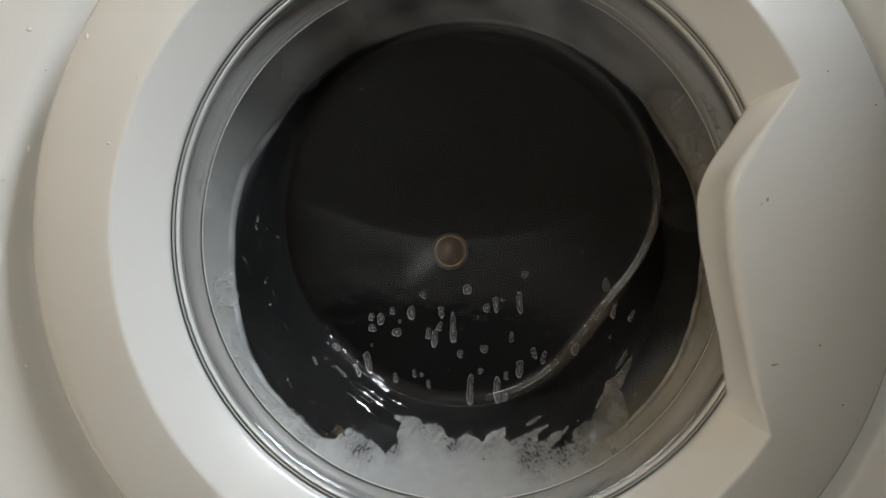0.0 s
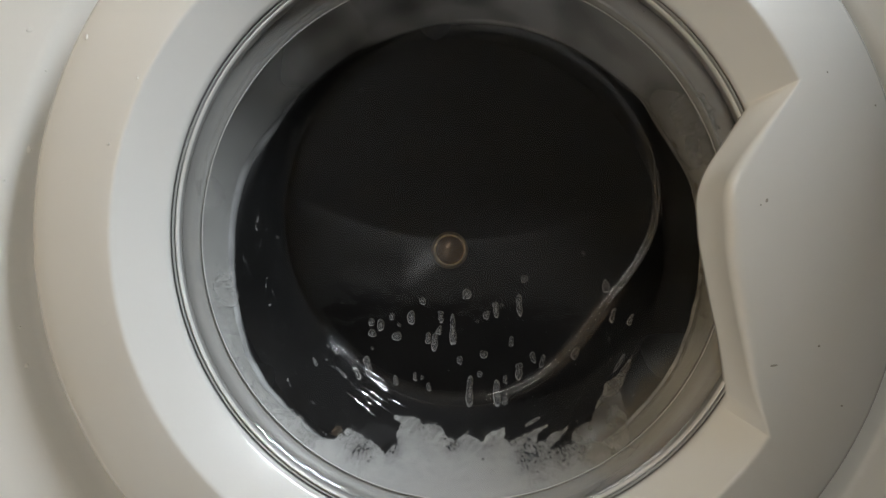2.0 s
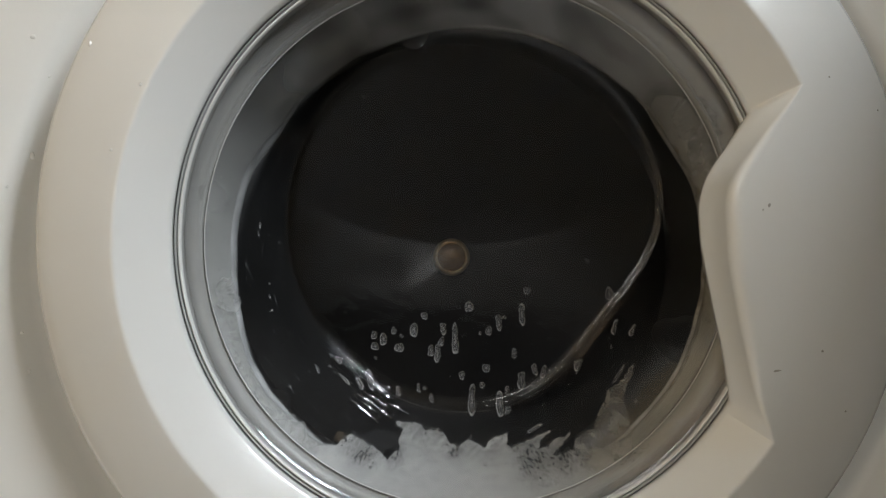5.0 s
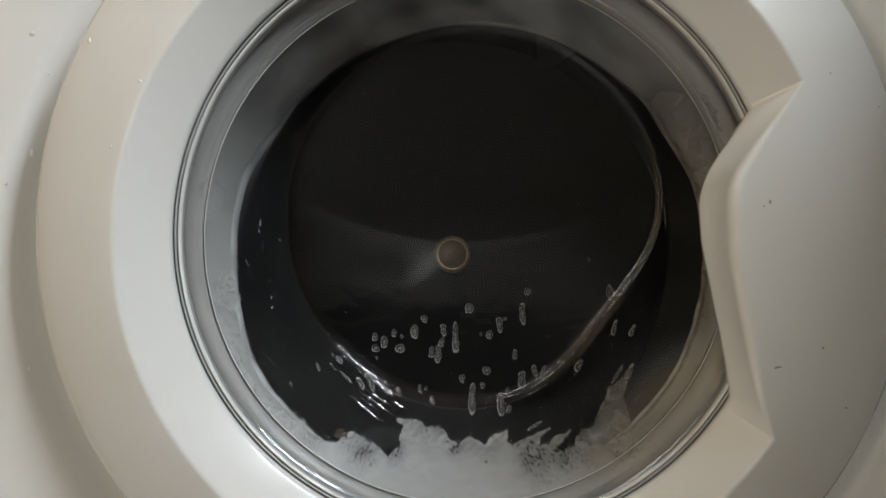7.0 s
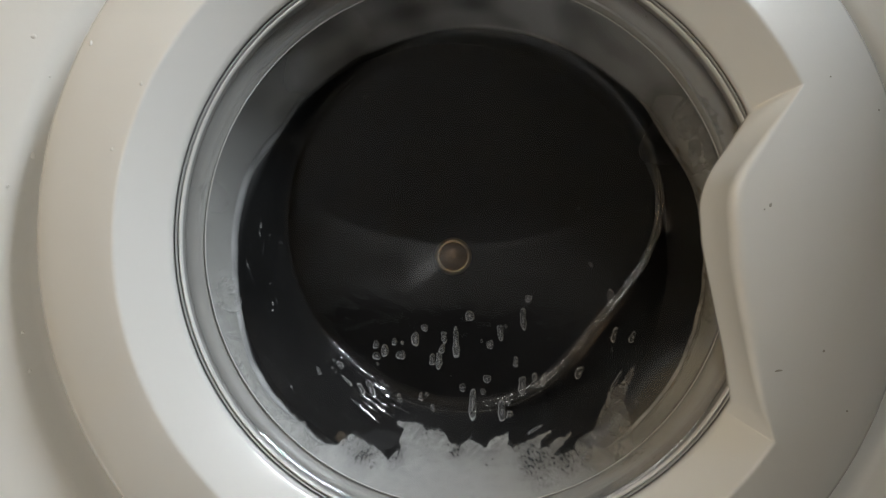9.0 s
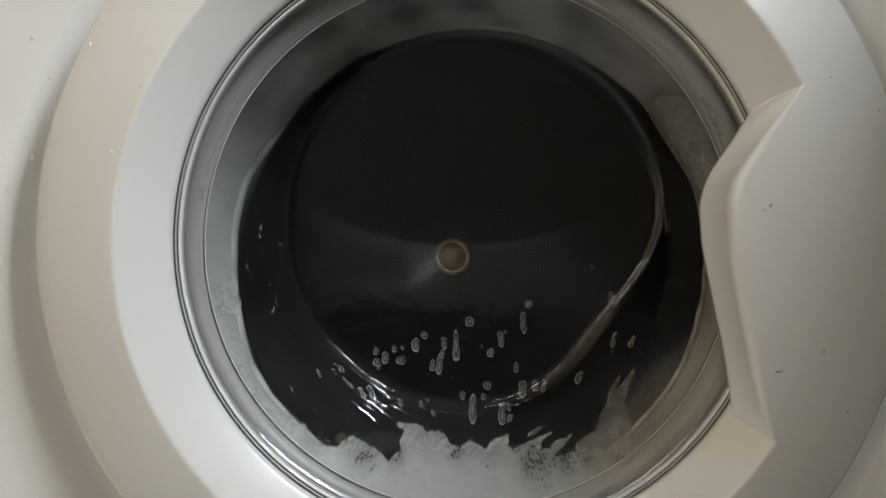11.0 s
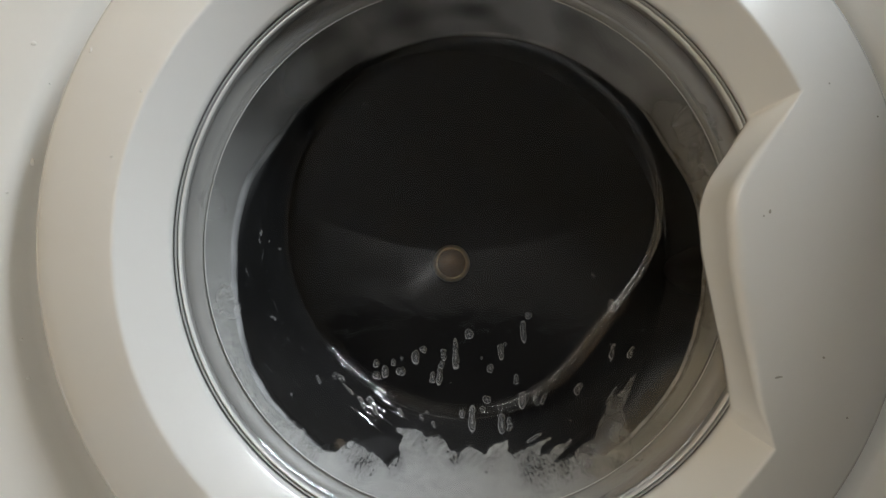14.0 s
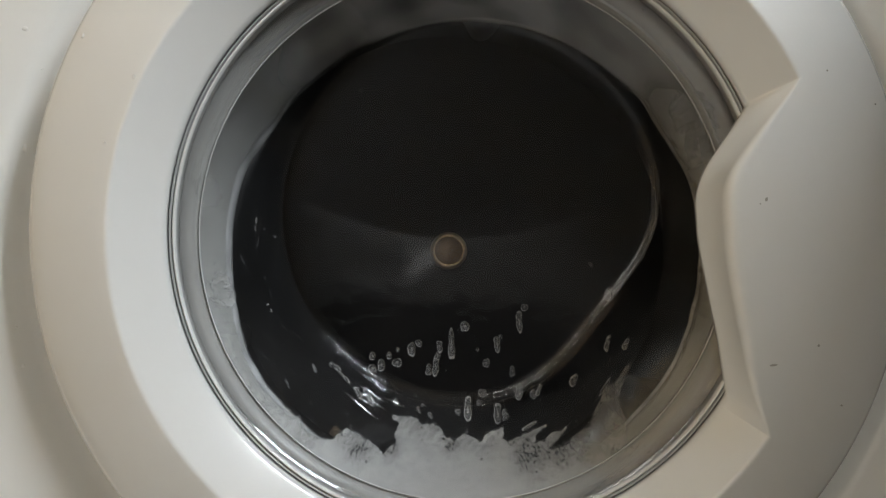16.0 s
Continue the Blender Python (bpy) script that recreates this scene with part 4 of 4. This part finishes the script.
def soap_specks():
    """Tiny dried specks and thin streaks scattered over the glass, too many to tell apart."""
    rnd = random.Random(11)
    bm = bmesh.new()
    film = []

    def dab(x, z, w, h, lean):
        n = 8
        row = []
        for i in range(n):
            u = 2 * math.pi * i / n
            lx, lz = w * math.cos(u), h * math.sin(u)
            p, nn = on_bowl(x + lx * math.cos(lean) + lz * math.sin(lean), z - lx * math.sin(lean) + lz * math.cos(lean), 0.0052)
            row.append(bm.verts.new(p))
            film.append(0.15)
        p, nn = on_bowl(x, z, 0.0056)
        c = bm.verts.new(p)
        film.append(rnd.uniform(0.15, 0.7))
        for i in range(n):
            bm.faces.new((row[i], row[(i + 1) % n], c))

    for _ in range(150):
        a = rnd.uniform(0, 2 * math.pi)
        r = rnd.uniform(0.112, 0.143) if rnd.random() < 0.75 else 0.11 * math.sqrt(rnd.random())
        s = rnd.choice((0.0002, 0.0003, 0.0003, 0.0005, 0.0007))
        dab(0.005 + r * math.cos(a), AXIS + 0.009 + r * math.sin(a), s, s * rnd.uniform(1, 1.8), rnd.uniform(-0.5, 0.5))
    for _ in range(24):
        a = radians(rnd.uniform(-178, -118))
        r = rnd.uniform(0.119, 0.140)
        dab(0.005 + r * math.cos(a), AXIS + 0.009 + r * math.sin(a), 0.00018, rnd.uniform(0.001, 0.0042), math.pi - a + rnd.uniform(-0.25, 0.25))
    for _ in range(24):
        dab(-0.078 + rnd.gauss(0, 0.008), AXIS + 0.088 + rnd.gauss(0, 0.007), 0.0003, 0.0004, 0)
    for _ in range(170):
        a = rnd.uniform(-156, -48)
        r = smooth_table(a, FOAM_TOP) + rnd.gauss(0.0008, 0.0018)
        s = rnd.choice((0.0002, 0.0003, 0.0004, 0.0006))
        dab(r * math.cos(radians(a)), AXIS + r * math.sin(radians(a)), s, s * rnd.uniform(1, 2.2), rnd.uniform(-0.9, 0.2))
    ob = part("soap_specks", bm, DROPFOAM)
    set_film(ob, film)
    tagged(ob, "tiny dried soap specks and streaks on the glass", "soap specks", kind="stuff")


soap_specks()


def foam_bubbles():
    """Single clear bubbles along the foam's upper edge and in the small cluster."""
    rnd = random.Random(5)
    bm = bmesh.new()
    spots = []
    for _ in range(150):
        a = rnd.uniform(-124, -50)
        spots.append((a, smooth_table(a, FOAM_TOP) + abs(rnd.gauss(0.0012, 0.0040)), rnd.choice((0.0002, 0.0003, 0.0003, 0.0005, 0.0009))))
    for a, r, s in spots:
        x, z = r * math.cos(radians(a)), AXIS + r * math.sin(radians(a))
        p, nn = on_bowl(x, z, 0.0048)
        bmesh.ops.create_icosphere(bm, subdivisions=1, radius=s, matrix=Matrix.Translation(p))
    for _ in range(14):
        p, nn = on_bowl(-0.1320 + rnd.gauss(0, 0.0020), 0.3890 + rnd.gauss(0, 0.0060), 0.0048)
        bmesh.ops.create_icosphere(bm, subdivisions=1, radius=rnd.uniform(0.0002, 0.0005), matrix=Matrix.Translation(p))
    ob = part("foam_bubbles", bm, BUBBLE)
    tagged(ob, "small clear soap bubbles along the foam's edge", "bubbles", kind="stuff")


foam_bubbles()


def speck(parent, name, x, z, w, h, lift, mat, label, y=None, tilt=0):
    """A small drip or mark, domed, on the cabinet or on the door's face."""
    if y is None:
        y = -face_height(math.hypot(x, z - AXIS))
    bm = bmesh.new()
    loft(bm, [[(s * w * math.cos(i * math.pi / 7) * (1 - 0.25 * math.sin(i * math.pi / 7)), -lift * u, s * h * math.sin(i * math.pi / 7)) for i in range(14)] for s, u in ((0.5, -0.3), (0.45, 0.5), (0.25, 0.95), (0.02, 1.0))])
    bmesh.ops.rotate(bm, verts=bm.verts, cent=(0, 0, 0), matrix=Matrix.Rotation(radians(tilt), 3, "Y"))
    bmesh.ops.translate(bm, verts=bm.verts, vec=(x, y, z))
    bmesh.ops.recalc_face_normals(bm, faces=bm.faces)
    return part(name, bm, mat, parent, label)


speck(cab, "paint_drip", -0.2404, 0.5312, 0.0034, 0.0028, 0.0004, ENAMEL, "", 0.0)
speck(cab, "paint_drip", -0.2393, 0.4655, 0.0025, 0.0043, 0.0004, ENAMEL, "", 0.0)
speck(cab, "paint_drip", -0.2427, 0.3691, 0.0019, 0.0015, 0.0004, ENAMEL, "", 0.0)
speck(cab, "paint_drip", -0.2384, 0.3484, 0.0022, 0.0025, 0.0004, ENAMEL, "", 0.0)
speck(cab, "paint_drip", -0.2526, 0.4485, 0.0015, 0.0012, 0.0004, ENAMEL, "", 0.0)
speck(cab, "paint_drip", -0.2309, 0.5088, 0.0015, 0.0012, 0.0004, ENAMEL, "", 0.0)
speck(door, "paint_drip", -0.1998, 0.5209, 0.0020, 0.0035, 0.00045, PLASTIC, "")
speck(door, "paint_drip", -0.1683, 0.4963, 0.0017, 0.0023, 0.00045, PLASTIC, "")
speck(door, "paint_drip", -0.1827, 0.4631, 0.0017, 0.0017, 0.00045, PLASTIC, "")
speck(door, "scuff_mark", 0.1472, 0.4347, 0.0014, 0.0023, 0.0002, MARK, "small dark scuff", tilt=20)
speck(door, "scuff_mark", 0.1503, 0.3521, 0.0049, 0.0011, 0.0002, MARK, "small dark scuff", tilt=-8)
speck(door, "scuff_mark", 0.1856, 0.5029, 0.0011, 0.0011, 0.0002, MARK, "small dark scuff", tilt=0)
speck(door, "scuff_mark", 0.2159, 0.4875, 0.0011, 0.0011, 0.0002, MARK, "small dark scuff", tilt=0)
speck(door, "scuff_mark", 0.1760, 0.3614, 0.0014, 0.0014, 0.0002, MARK, "small dark scuff", tilt=0)
speck(door, "scuff_mark", 0.1439, 0.4324, 0.0009, 0.0009, 0.0002, MARK, "small dark scuff", tilt=0)
speck(door, "scuff_mark", 0.1917, 0.3297, 0.0014, 0.0011, 0.0002, MARK, "small dark scuff", tilt=0)


def motions():
    """The drum turns at tumbling speed; the drops creep down the glass."""
    rows = []
    for i in range(65):
        t = i * 0.25
        turn = radians(318.0 * t)
        rows.append((t, Matrix.Translation((0.0007 * math.cos(turn), DRUM_Y, AXIS - 0.0007 * math.sin(turn))) @ Matrix.Rotation(turn, 4, "Y")))
    walk(drum, rows)
    for ob, path in DROPS:
        walk(ob, path)


motions()
